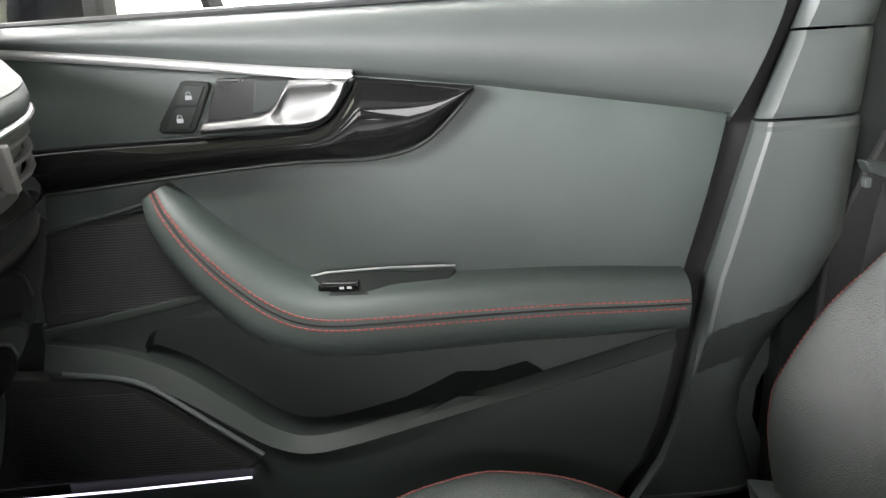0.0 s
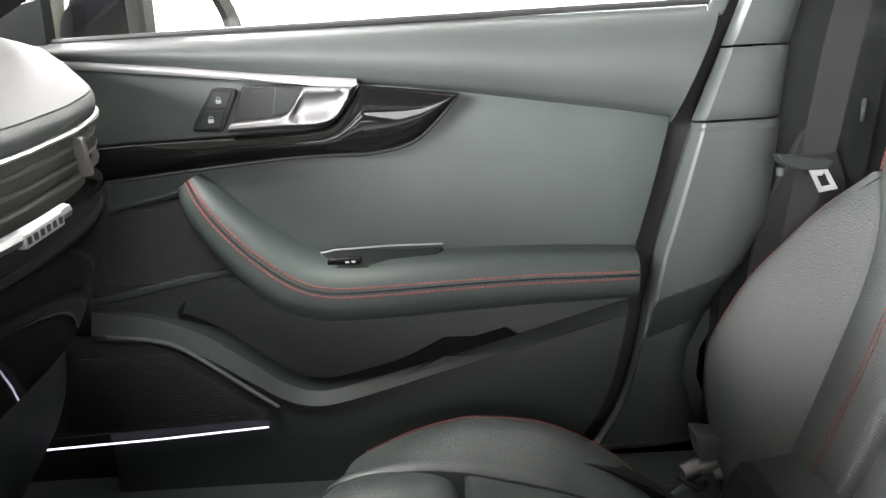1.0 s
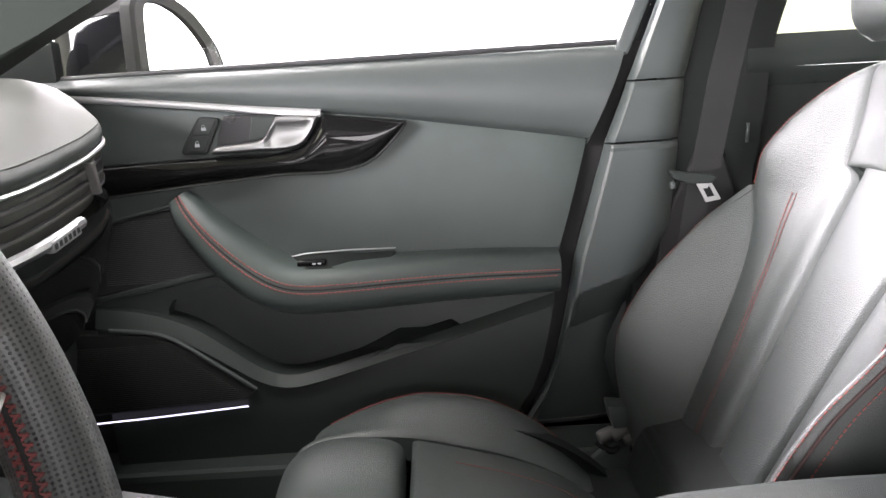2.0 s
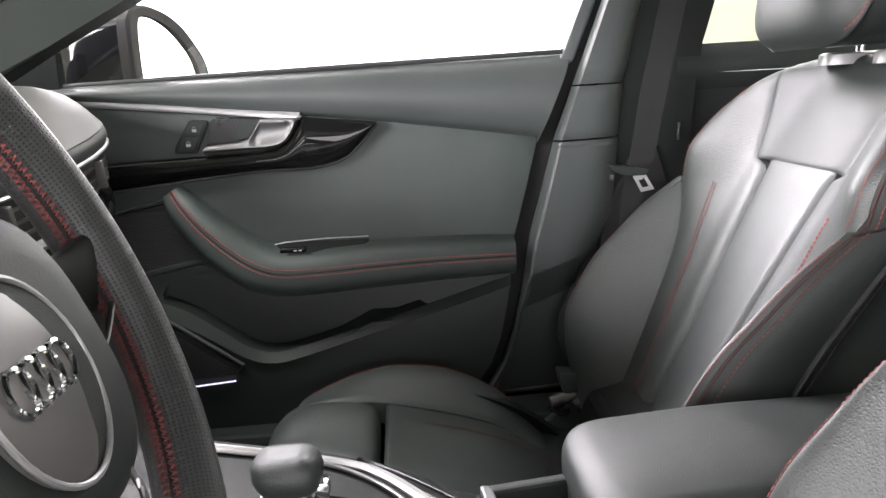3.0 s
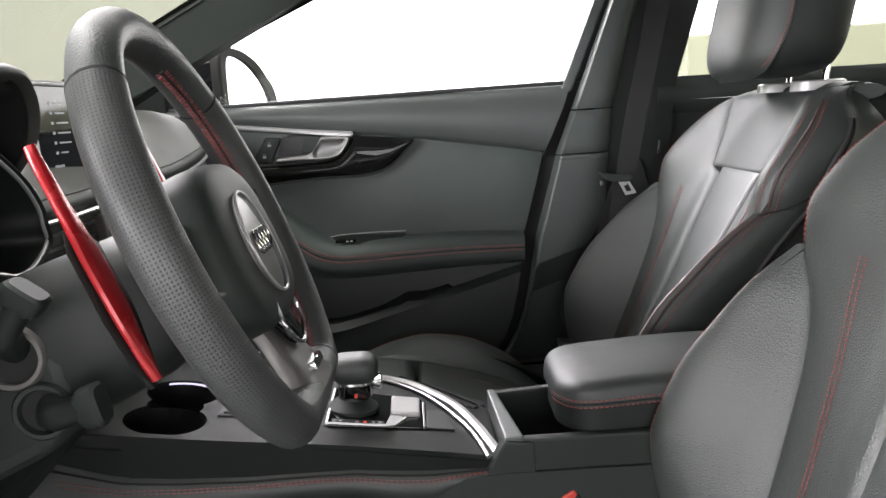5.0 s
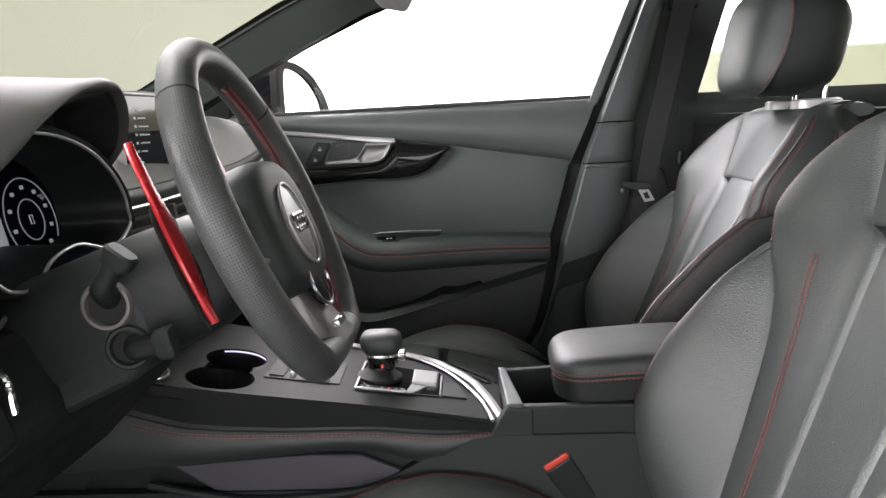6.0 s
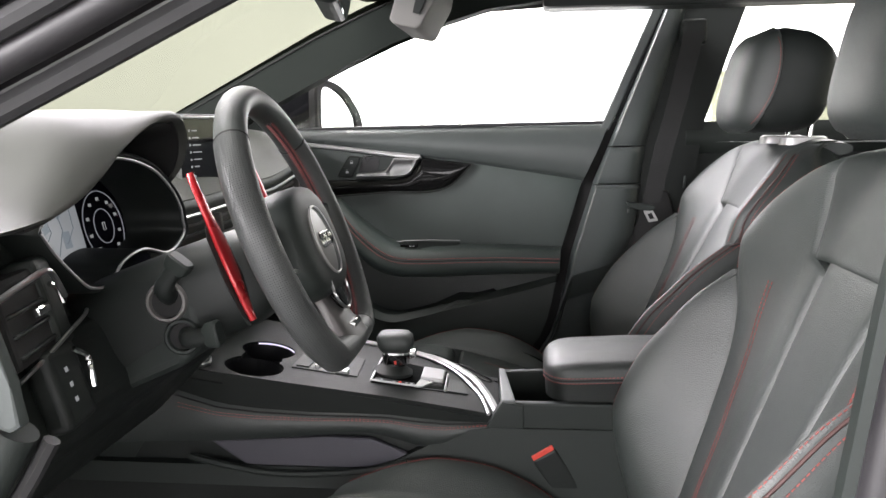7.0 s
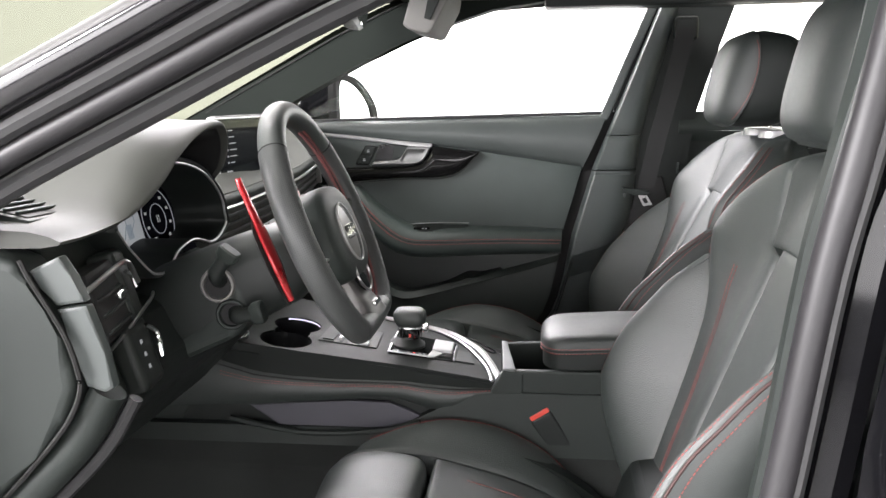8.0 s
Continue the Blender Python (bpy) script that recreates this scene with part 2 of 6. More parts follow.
def stitches(lines, r=0.0009, dash=0.0045, gap=0.0018):
    """Rows of thread along point lines, as short raised dashes."""
    bm = bmesh.new()
    for pts in lines:
        P = [Vector(p) for p in pts]
        cum = [0.0]
        for p, q in zip(P, P[1:]):
            cum.append(cum[-1] + (q - p).length)

        def on(s):
            for k in range(len(P) - 1):
                if s <= cum[k + 1]:
                    return P[k].lerp(P[k + 1], (s - cum[k]) / max(cum[k + 1] - cum[k], 1e-9))
            return P[-1]

        s = 0.0
        while s + dash < cum[-1]:
            p, q = on(s), on(s + dash)
            d = (q - p).normalized()
            e = d.orthogonal().normalized() * r
            g = d.cross(e).normalized() * r
            ends = [[bm.verts.new(c + o) for o in (e, g, -e, -g)] for c in (p, p.lerp(q, 0.5), q)]
            for r0, r1 in zip(ends, ends[1:]):
                for k in range(4):
                    bm.faces.new((r0[k], r0[(k + 1) % 4], r1[(k + 1) % 4], r1[k]))
            s += dash + gap
    return bm


def lathe(profile, origin, axis, sides=32, caps=True):
    """Turns (radius, along) pairs round an axis."""
    q = Vector((0, 0, 1)).rotation_difference(Vector(axis)).to_matrix()
    rings = [[Vector(origin) + q @ Vector((r * math.cos(2 * math.pi * k / sides), r * math.sin(2 * math.pi * k / sides), h)) for k in range(sides)] for r, h in profile]
    return loft(rings, caps=caps)


def joined(*bms):
    out = bmesh.new()
    for b in bms:
        me = bpy.data.meshes.new("tmp")
        b.to_mesh(me)
        b.free()
        out.from_mesh(me)
        bpy.data.meshes.remove(me)
    return out


def superring(c, s, u, rs, ru, power=2.6, n=28):
    """A rounded-rectangle ring round c with half sizes rs along s and ru along u."""
    out = []
    for k in range(n):
        a = 2 * math.pi * k / n
        ca, sa = math.cos(a), math.sin(a)
        out.append(Vector(c) + Vector(s) * rs * math.copysign(abs(ca) ** (2 / power), ca) + Vector(u) * ru * math.copysign(abs(sa) ** (2 / power), sa))
    return out


def lerp(a, b, t):
    return a + (b - a) * t


def poly_at(pts, x):
    return float(np.interp(x, [p[0] for p in pts], [p[1] for p in pts]))


def ease(a):
    return 0.5 - 0.5 * math.cos(math.pi * a)


def smooth(a, b, x):
    t = min(max((x - a) / (b - a), 0.0), 1.0)
    return t * t * (3 - 2 * t)

# ---- booth ----


def slab(name, x0, x1, y0, y1, z0, z1, mat, label, category="wall"):
    return tagged(part(name, block(x0, x1, y0, y1, z0, z1, 0.01, 1), mat, None), label, category, kind="structure")


slab("floor", -6.2, 6.2, -4.2, 4.2, -0.2, 0.05, CONCRETE, "grey painted floor of a photo booth", "floor")
slab("wall_front", -6.4, -6.2, -4.2, 4.2, 0.05, 3.6, BEIGE, "pale beige painted booth wall", "wall")
slab("wall_back", 6.2, 6.4, -4.2, 4.2, 0.05, 3.6, BEIGE, "pale beige painted booth wall", "wall")
# Unseen wall behind the camera, kept dark so less light bounces in
slab("wall_driver_side", -6.2, 6.2, -4.4, -4.2, 0.05, 3.6, GREYWALL, "unseen wall, grey to cut bounce light from the open side", "wall")
slab("wall_passenger_side", -6.2, 6.2, 4.2, 4.4, 0.05, 3.6, WHITE, "white painted booth wall", "wall")
slab("ceiling", -6.4, 6.4, -4.4, 4.4, 3.6, 3.8, WHITE, "white booth ceiling", "ceiling")
# White wall panels that emit in place of being lit
slab("light_wall", -6.1, 1.35, 4.10, 4.17, 0.06, 3.55, GLOWWALL, "white booth wall beside the car, its brightness put in as emission", "light wall")
slab("light_wall", 1.36, 6.1, 4.10, 4.17, 1.46, 3.55, GLOWWALL, "white booth wall beside the car, its brightness put in as emission", "light wall")
# Unseen lower panel, added so the wing mirror reflects white
slab("light_wall", 3.22, 6.1, 4.10, 4.17, 0.06, 1.45, GLOWWALL, "white booth wall beside the car, its brightness put in as emission", "light wall")
slab("wall_skirting", 1.36, 3.2, 4.08, 4.18, 0.06, 1.45, SKIRT, "pale beige lower wall panel", "wall")

# ---- car shell ----
SILL = 1.118
# the passenger side runs slightly outwards towards the rear
SIDE = Matrix(((1.018, 0, 0, 0.0), (0.05, 1, 0, -0.006), (0, 0, 1.016, -0.0136), (0, 0, 0, 1)))
WARP[0] = SIDE
# passenger-side A pillar trim
pil = thing("a_pillar_trim", "dark grey windscreen pillar trim on the passenger side", "pillar trim", kind="structure")
part("cover", prism([(-1.02, 1.0), (-0.84, 1.03), (-0.62, 1.105), (-0.47, 1.118), (-0.383, 1.168), (-0.34, 1.190), (-0.218, 1.252), (-0.096, 1.317), (0.017, 1.347), (0.12, 1.378), (0.3, 1.40), (0.3, 1.46), (-0.02, 1.45), (-0.153, 1.392), (-0.273, 1.338), (-0.619, 1.155), (-0.9, 1.0)], "y", 0.60, 0.66, 0.012, 3), PILLARTRIM, pil)
part("seal", tube([(-0.5, 0.665, 1.125), (-0.383, 0.665, 1.182), (-0.218, 0.665, 1.266), (-0.096, 0.665, 1.331), (0.017, 0.665, 1.361), (0.12, 0.665, 1.39), (0.3, 0.665, 1.40), (0.52, 0.665, 1.40)], 0.011, 10), RUBBER, pil)
part("quarter_cover", prism([(-0.62, 1.095), (-0.432, 1.095), (-0.432, 1.168), (-0.47, 1.150), (-0.62, 1.112)], "y", 0.735, 0.765, 0.004, 2), DARK, pil, "black triangular cover at the mirror")
part("seam", tube([(-0.62, 0.601, 1.140), (-0.273, 0.5985, 1.322), (-0.153, 0.5985, 1.376), (-0.02, 0.5985, 1.432)], 0.0022, 6), SEAM, pil)
WARP[0] = None
roof = tagged(part("headliner", joined(block(-0.18, 2.2, -0.62, 0.62, 1.41, 1.46, 0.02, 2), block(0.25, 2.2, 0.6, 0.70, 1.385, 1.45, 0.015, 2), block(0.25, 2.2, -0.70, -0.6, 1.385, 1.45, 0.015, 2)), DARK, None), "dark cloth car headliner under the roof", "headliner", kind="structure")
tagged(part("roof_panel", block(-0.15, 2.2, -0.66, 0.68, 1.465, 1.485, 0.008, 2), PAINT, None), "black painted car roof", "car roof", kind="structure")

# windscreen
wind = thing("windscreen", "raked windscreen glass, tint darkened to dim the wall beyond", "windscreen", kind="structure")
bm = bmesh.new()
rows = []
for i in range(13):
    y = lerp(-0.64, 0.64, i / 12)
    crown = 1 - (y / 0.64) ** 2
    row = []
    for j in range(10):
        x = lerp(-0.97, -0.10, j / 9)
        z = float(np.interp(x, [-1.1, -0.9, -0.619, -0.273, -0.153, -0.10], [0.89, 0.998, 1.150, 1.333, 1.388, 1.41])) + 0.02 * crown * math.sin(math.pi * j / 9)
        row.append(bm.verts.new((x - 0.10 * crown * (1 - j / 9), y, z)))
    rows.append(row)
for a, b in zip(rows, rows[1:]):
    for j in range(9):
        bm.faces.new((a[j], a[j + 1], b[j + 1], b[j]))
ws = part("pane", bm, GLASS_W, wind)
ws.visible_shadow = False

# ---- passenger front door ----
WARP[0] = SIDE
door = thing("passenger_door", "closed black car door panel with red-stitched armrest", "car door", (0.0, 0.78, 0.3))
CREASE = [(-0.62, 1.10), (-0.458, 1.088), (-0.286, 1.069), (-0.052, 1.040), (0.081, 1.022), (0.355, 0.976), (0.40, 0.968)]
REAR = [(0.46, 0.20), (0.544, 0.22), (0.58, 0.247), (0.628, 0.266), (0.691, 0.281), (0.80, 0.300), (0.976, 0.352), (1.08, 0.400), (1.12, 0.415)]


def rear_x(z):
    return poly_at(REAR, z)


part("door_skin", prism([(-0.75, 0.36), (0.1, 0.36), (0.17, 0.45)] + [(x - 0.004, z) for z, x in REAR[1:]] + [(-0.75, 1.10)], "y", 0.775, 0.80, 0.004, 1), DARK, door)


def upper(u, v):
    x = lerp(-0.62, 0.418, u)
    zt, zb = lerp(1.110, 1.1195, (x + 0.62) / 1.04), poly_at(CREASE, x)
    x2 = min(x, rear_x(lerp(zb, zt, v)) - 0.004) if u > 0.9 else x
    z = lerp(zb, zt, v)
    y = 0.737 - 0.016 * math.sin(math.pi * min(v * 1.15, 1.0)) ** 0.8 + (0.03 * ((v - 0.85) / 0.15) ** 2 if v > 0.85 else 0)
    if v < 0.06:
        y += 0.006 * (1 - v / 0.06)
    return (x2, y, z)


part("upper_trim", sheet(upper, 60, 24, lambda p: Vector((p.x, 0.785, p.z))), DOORSOFT, door, "soft grained black upper door trim")


def insert(u, v):
    x = lerp(-0.60, 0.36, u)
    zt = poly_at(CREASE, x)
    zb = lerp(0.79, 0.765, u)
    z = lerp(zb, zt, v)
    x = min(x, rear_x(z) - 0.005)
    y = 0.744 - 0.010 * math.sin(math.pi * v) ** 0.7 + 0.012 * max(0, (x - 0.26) / 0.1) ** 2
    return (x, y, z)


part("leather_insert", sheet(insert, 48, 24, lambda p: Vector((p.x, 0.786, p.z))), DOORLEATHER, door, "smooth dark leather door insert")
# chrome strip and piano-black trim
ch = curve_points([(-0.462, 0.738, 1.088, 0.0035), (-0.44, 0.733, 1.0875, 0.0045), (-0.286, 0.731, 1.0685, 0.0035), (-0.15, 0.731, 1.0515, 0.0035), (-0.055, 0.730, 1.0405, 0.004)], 40)
part("chrome_wedge", prism([(-0.20, 1.0565), (-0.10, 1.0465), (-0.052, 1.0405), (-0.060, 1.0365), (-0.112, 1.0405), (-0.120, 1.0445), (-0.16, 1.0495), (-0.20, 1.054)], "y", 0.724, 0.745, 0.0015, 2), CHROME, door)
part("chrome_strip", tube([p[:3] for p in ch], [1.35 * float(p[3]) for p in ch], 10, flat=1.2), SILVER, door, "satin chrome strip")
BLADE_LOW = [(-0.50, 0.925), (-0.351, 0.939), (-0.24, 0.948), (-0.128, 0.955), (-0.05, 0.954), (-0.02, 0.957), (0.002, 0.962), (0.022, 0.972), (0.040, 0.987), (0.056, 1.003), (0.072, 1.0215)]
BLADE_TOP = [(-0.50, 0.977), (-0.346, 0.983), (-0.211, 0.985), (-0.122, 0.986), (-0.10, 0.988), (-0.082, 0.996), (-0.066, 1.015), (-0.050, 1.038), (0.01, 1.0305), (0.072, 1.0225)]


def blade(u, v):
    x = lerp(-0.50, 0.072, u)
    lo, hi = poly_at(BLADE_LOW, x), poly_at(BLADE_TOP, x)
    d = min(v, 1 - v) * (hi - lo)
    return (x, 0.7205 - 0.007 * math.sin(math.pi * v) + 0.006 * max(0.0, 1 - d / 0.004) ** 2, lerp(lo, hi, v))


part("decor_trim", sheet(blade, 150, 24, lambda p: Vector((p.x, 0.748, p.z))), PIANO, door, "glossy piano-black trim blade")
part("lower_trim_line", tube(curve_points([(x, 0.7205, z - 0.002) for x, z in BLADE_LOW], 60), 0.002, 6), DARK, door, "thin black line under the trim")
part("trim_edge", tube([(-0.5, 0.7235, 0.978), (-0.346, 0.7225, 0.984), (-0.211, 0.7225, 0.986), (-0.122, 0.7225, 0.987), (-0.10, 0.7225, 0.990), (-0.083, 0.7225, 0.998), (-0.066, 0.7225, 1.017), (-0.052, 0.7235, 1.038)], 0.0015, 6), DARK, door)
# handle: nearly flush recess with its shade put into black, lever
part("handle_recess", prism([(-0.20, 1.046), (-0.118, 1.043), (-0.135, 1.008), (-0.15, 1.001), (-0.216, 0.989), (-0.212, 1.01)], "y", 0.735, 0.75, 0.003, 2), CUP, door, "handle recess, its shade put in as black")
# Lighter overlay: sheen on the recess's right part put in as colour
part("recess_scoop", prism([(-0.158, 1.0425), (-0.119, 1.0405), (-0.130, 1.016), (-0.140, 1.0085), (-0.165, 1.006)], "y", 0.7315, 0.737, 0.0025, 2), SOFT, door, "lighter grey patch for the sheen in the recess")
LEV_LOW = [(-0.214, 0.9895), (-0.16, 0.9905), (-0.108, 0.992), (-0.092, 0.9945), (-0.079, 1.001), (-0.066, 1.019), (-0.058, 1.0365)]
LEV_TOP = [(-0.214, 0.9985), (-0.2105, 1.0020), (-0.18, 1.0035), (-0.152, 1.0055), (-0.140, 1.0100), (-0.131, 1.020), (-0.119, 1.0395), (-0.09, 1.0390), (-0.058, 1.0372)]


def lever(u, v):
    x = lerp(-0.214, -0.058, u)
    lo, hi = poly_at(LEV_LOW, x), poly_at(LEV_TOP, x)
    d = min(v, 1 - v) * (hi - lo)
    wide = smooth(0.014, 0.035, hi - lo)
    return (x, 0.714 - 0.006 * (1 - max(0.0, 1 - d / 0.005) ** 2) + wide * 0.006 * math.sin(math.pi * v), lerp(lo, hi, v))


part("door_handle", sheet(lever, 80, 16, lambda p: Vector((p.x, 0.726, p.z))), SATIN, door, "satin chrome door handle lever")
lockp = part("lock_switch", prism([(-0.236, 1.0445), (-0.230, 1.0455), (-0.207, 1.0425), (-0.2065, 1.036), (-0.227, 0.993), (-0.231, 0.9895), (-0.262, 0.991), (-0.266, 0.995), (-0.262, 1.003)], "y", 0.731, 0.75, 0.003, 2), DARK, door, "two-button central locking switch")
part("button", prism([(-0.233, 1.0415), (-0.2105, 1.039), (-0.220, 1.0195), (-0.2455, 1.0195)], "y", 0.7295, 0.733, 0.0012, 2), SOFT, lockp)
part("button", prism([(-0.2465, 1.0175), (-0.2212, 1.0175), (-0.2315, 0.9945), (-0.2595, 0.9945)], "y", 0.7295, 0.733, 0.0012, 2), SOFT, lockp)
for cx, cz in ((-0.2285, 1.0295), (-0.2405, 1.006)):
    part("padlock_icon", joined(block(cx - 0.0035, cx + 0.0035, 0.7288, 0.7294, cz - 0.004, cz + 0.0005, 0.0003, 1), tube([(cx - 0.0022, 0.729, cz + 0.0005), (cx - 0.0022, 0.729, cz + 0.003), (cx, 0.729, cz + 0.0045), (cx + 0.0022, 0.729, cz + 0.003), (cx + 0.0022, 0.729, cz + 0.0015)], 0.0004, 5)), ICON, lockp)

# armrest with two rows of red stitching
ARM = curve_points([(-0.278, 0.930, 0.019, 0.040), (-0.262, 0.905, 0.028, 0.058), (-0.235, 0.870, 0.034, 0.070), (-0.195, 0.829, 0.040, 0.078), (-0.150, 0.795, 0.043, 0.082), (-0.105, 0.780, 0.042, 0.084), (-0.04, 0.778, 0.041, 0.084), (0.05, 0.780, 0.040, 0.083), (0.15, 0.781, 0.038, 0.081), (0.24, 0.779, 0.035, 0.078), (0.292, 0.777, 0.033, 0.072)], 60)


def arm_ring(i, grow=0.0):
    p = ARM[i]
    q = ARM[min(i + 1, len(ARM) - 1)] - ARM[max(i - 1, 0)]
    d = np.array([q[0], q[1]]) / np.hypot(q[0], q[1])
    nrm = np.array([-d[1], d[0]])
    ring = []
    for k in range(17):
        a = math.pi * (k / 16 - 0.5)
        h = math.copysign(abs(math.sin(a)) ** 0.75, math.sin(a)) * (p[2] + grow)
        o = abs(math.cos(a)) ** 0.55 * (p[3] + grow)
        ring.append(Vector((p[0] + nrm[0] * h, 0.755 - o, p[1] + nrm[1] * h)))
    return ring


arm = part("armrest", loft([arm_ring(i) + [Vector((arm_ring(i)[-1].x, 0.77, arm_ring(i)[-1].z)), Vector((arm_ring(i)[0].x, 0.77, arm_ring(i)[0].z))] for i in range(len(ARM))]), DOORLEATHER, door, "leather armrest with red double stitching")


def arm_line(k, i0=0):
    out = []
    for i in range(i0, len(ARM)):
        r = arm_ring(i, 0.0008)
        j = int(k)
        out.append(r[j].lerp(r[j + 1], k - j))
    return out


part("stitching", stitches([arm_line(9.0), arm_line(8.1)], 0.0011, 0.0052, 0.0017), STITCH, arm, "red double stitching")
part("seam", tube(arm_line(8.55), 0.0013, 5), SEAM, arm)
part("switch_panel", sheet(lambda u, v: (lerp(-0.148, 0.042, u) - 0.02 * (1 - v) * u, lerp(0.690, 0.728, v), lerp(0.8135, 0.8285, v) - 0.004 * (1 - math.sin(math.pi * min(u * 1.4, 1.0)))), 16, 4, lambda p: p + Vector((0, 0.01, -0.02))), DARK, door, "window switch panel")
part("panel_edge", tube([(-0.15, 0.728, 0.820), (-0.10, 0.727, 0.8295), (-0.03, 0.727, 0.8310), (0.042, 0.728, 0.8290)], 0.0013, 6), SILVER, door, "thin silver edge")
sw = part("window_switch", block(-0.105, -0.062, 0.694, 0.712, 0.8165, 0.8235, 0.002, 2), PIANO, door)
part("icon", block(-0.082, -0.077, 0.6932, 0.6938, 0.8185, 0.8210, 0.0002, 1), ICON, sw)
part("icon", block(-0.074, -0.069, 0.6932, 0.6938, 0.8185, 0.8210, 0.0002, 1), ICON, sw)

# map pocket, its light rim, the lower panel and grilles
RIM = curve_points([(-0.42, 0.752, 0.016), (-0.345, 0.738, 0.016), (-0.28, 0.712, 0.015), (-0.22, 0.670, 0.013), (-0.180, 0.642, 0.011), (-0.140, 0.629, 0.0095), (-0.089, 0.635, 0.0095), (0.03, 0.665, 0.009), (0.132, 0.691, 0.009), (0.21, 0.712, 0.009), (0.283, 0.732, 0.0085)], 60)
rimbm = loft([[Vector((p[0], 0.712 + dy, p[1] + dz * p[2])) for dy, dz in ((0.06, 1.0), (0.016, 1.0), (0.010, 0.9), (0.002, 0.0), (-0.003, -0.8), (-0.001, -1.0), (0.06, -1.3))] for p in RIM])
part("pocket_rim", rimbm, SOFT, door, "dark grey map pocket rim")


def low(u, v):
    p = RIM[min(int(u * 59), 59)]
    zb = 0.40
    z = lerp(zb, p[1] - 0.008, v)
    x = min(p[0], rear_x(max(z, 0.46)) - 0.004)
    return (x, 0.716 + 0.02 * (1 - v) ** 2, z)


part("lower_panel", sheet(low, 59, 14, lambda p: Vector((p.x, 0.782, p.z))), LOWERDOOR, door, "moulded lower door panel")
part("pocket_lining", prism([(-0.35, 0.70), (-0.35, 0.80), (0.29, 0.80), (0.285, 0.71), (0.15, 0.66), (-0.07, 0.61), (-0.17, 0.61)], "y", 0.768, 0.776, 0.002, 1), LOWERDOOR, door, "dark pocket lining")
part("pocket_floor", sheet(lambda u, v: (lerp(-0.30, 0.12, u), lerp(0.715, 0.768, v), lerp(0.69, 0.675, u) - 0.055 * math.sin(math.pi * min(u * 1.25, 1.0)) + 0.01 * v), 20, 4, lambda p: p + Vector((0, 0, -0.02))), LOWERDOOR, door)
EDGE = [tuple(p) for p in curve_points([(-0.212, 0.800), (-0.25, 0.788), (-0.295, 0.778), (-0.313, 0.760), (-0.318, 0.740), (-0.306, 0.712)], 22)]
part("pocket_surround", prism([(-0.43, 0.72), (-0.43, 0.785), (-0.345, 0.797), (-0.228, 0.817)] + EDGE, "y", 0.736, 0.764, 0.004, 2), LOWERDOOR, door)
EDGE = [tuple(p) for p in curve_points([(0.15, 0.688), (0.138, 0.698), (0.115, 0.714), (0.092, 0.728), (0.06, 0.742), (0.02, 0.745)], 22)]
part("pocket_surround", prism([(0.02, 0.79), (0.29, 0.79), (0.285, 0.728)] + EDGE, "y", 0.724, 0.77, 0.006, 3), LOWERDOOR, door)
gr = part("speaker_grille", prism([(-0.42, 0.885), (-0.345, 0.902), (-0.280, 0.914), (-0.245, 0.868), (-0.205, 0.822), (-0.228, 0.815), (-0.42, 0.782)], "y", 0.728, 0.76, 0.004, 2), GRILLE, door, "black speaker grille")
for k in range(34):
    z = 0.80 + k * 0.003
    xr = -0.232 - 0.42 * (z - 0.815)
    part("rib", block(-0.40, xr - 0.008, 0.7265, 0.7285, z, z + 0.0012, 0, 1), RUBBER, gr) if z < 0.898 else None
part("grille_edge", tube([(-0.42, 0.728, 0.777), (-0.345, 0.726, 0.791), (-0.228, 0.724, 0.812), (-0.195, 0.724, 0.812)], 0.004, 8, flat=1.4), SOFT, door)
part("grille_edge", tube([(-0.42, 0.727, 0.888), (-0.345, 0.726, 0.905), (-0.289, 0.726, 0.917)], 0.003, 8), SOFT, door)
gl = part("woofer_grille", prism([(-0.50, 0.735), (-0.349, 0.722), (-0.307, 0.706), (-0.244, 0.660), (-0.191, 0.620), (-0.205, 0.606), (-0.50, 0.595)], "y", 0.711, 0.74, 0.003, 2), GRILLE, door, "ribbed woofer grille")
for k in range(32):
    z = 0.606 + k * 0.0032
    xr = -0.205 - 1.25 * max(0, z - 0.622)
    part("rib", block(-0.47, xr - 0.012, 0.7095, 0.7115, z, z + 0.0013, 0, 1), RUBBER, gl)
part("grille_edge", tube(curve_points([(-0.40, 0.709, 0.735), (-0.349, 0.708, 0.728), (-0.307, 0.708, 0.714), (-0.244, 0.707, 0.668), (-0.188, 0.707, 0.624)], 24), 0.003, 8), GREYTRIM, door)
part("light_line", tube([(-0.52, 0.7105, 0.582), (-0.35, 0.7095, 0.588), (-0.205, 0.7095, 0.5955)], 0.0013, 8), LED, door, "thin white ambient light line")
part("window_seal", tube([(-0.62, 0.752, 1.109), (-0.2, 0.752, 1.1145), (0.408, 0.752, 1.1195)], 0.0045, 8), RUBBER, door, "black window seal")
wg = part("window_pane", prism([(-0.60, 1.05), (0.41, 1.05), (0.535, 1.41), (0.1, 1.41), (-0.05, 1.34), (-0.35, 1.16)], "y", 0.765, 0.769), GLASS_S, door, "clear side window glass")
wg.visible_shadow = False
part("frame_post", prism([(0.388, 1.10), (0.412, 1.10), (0.545, 1.41), (0.520, 1.41)], "y", 0.742, 0.775, 0.004, 2), GREYTRIM, door, "grey window frame post")

# ---- passenger B pillar, belt and rear door ----
bp = thing("b_pillar_trim", "dark grey moulded door pillar trim", "pillar trim", kind="structure")
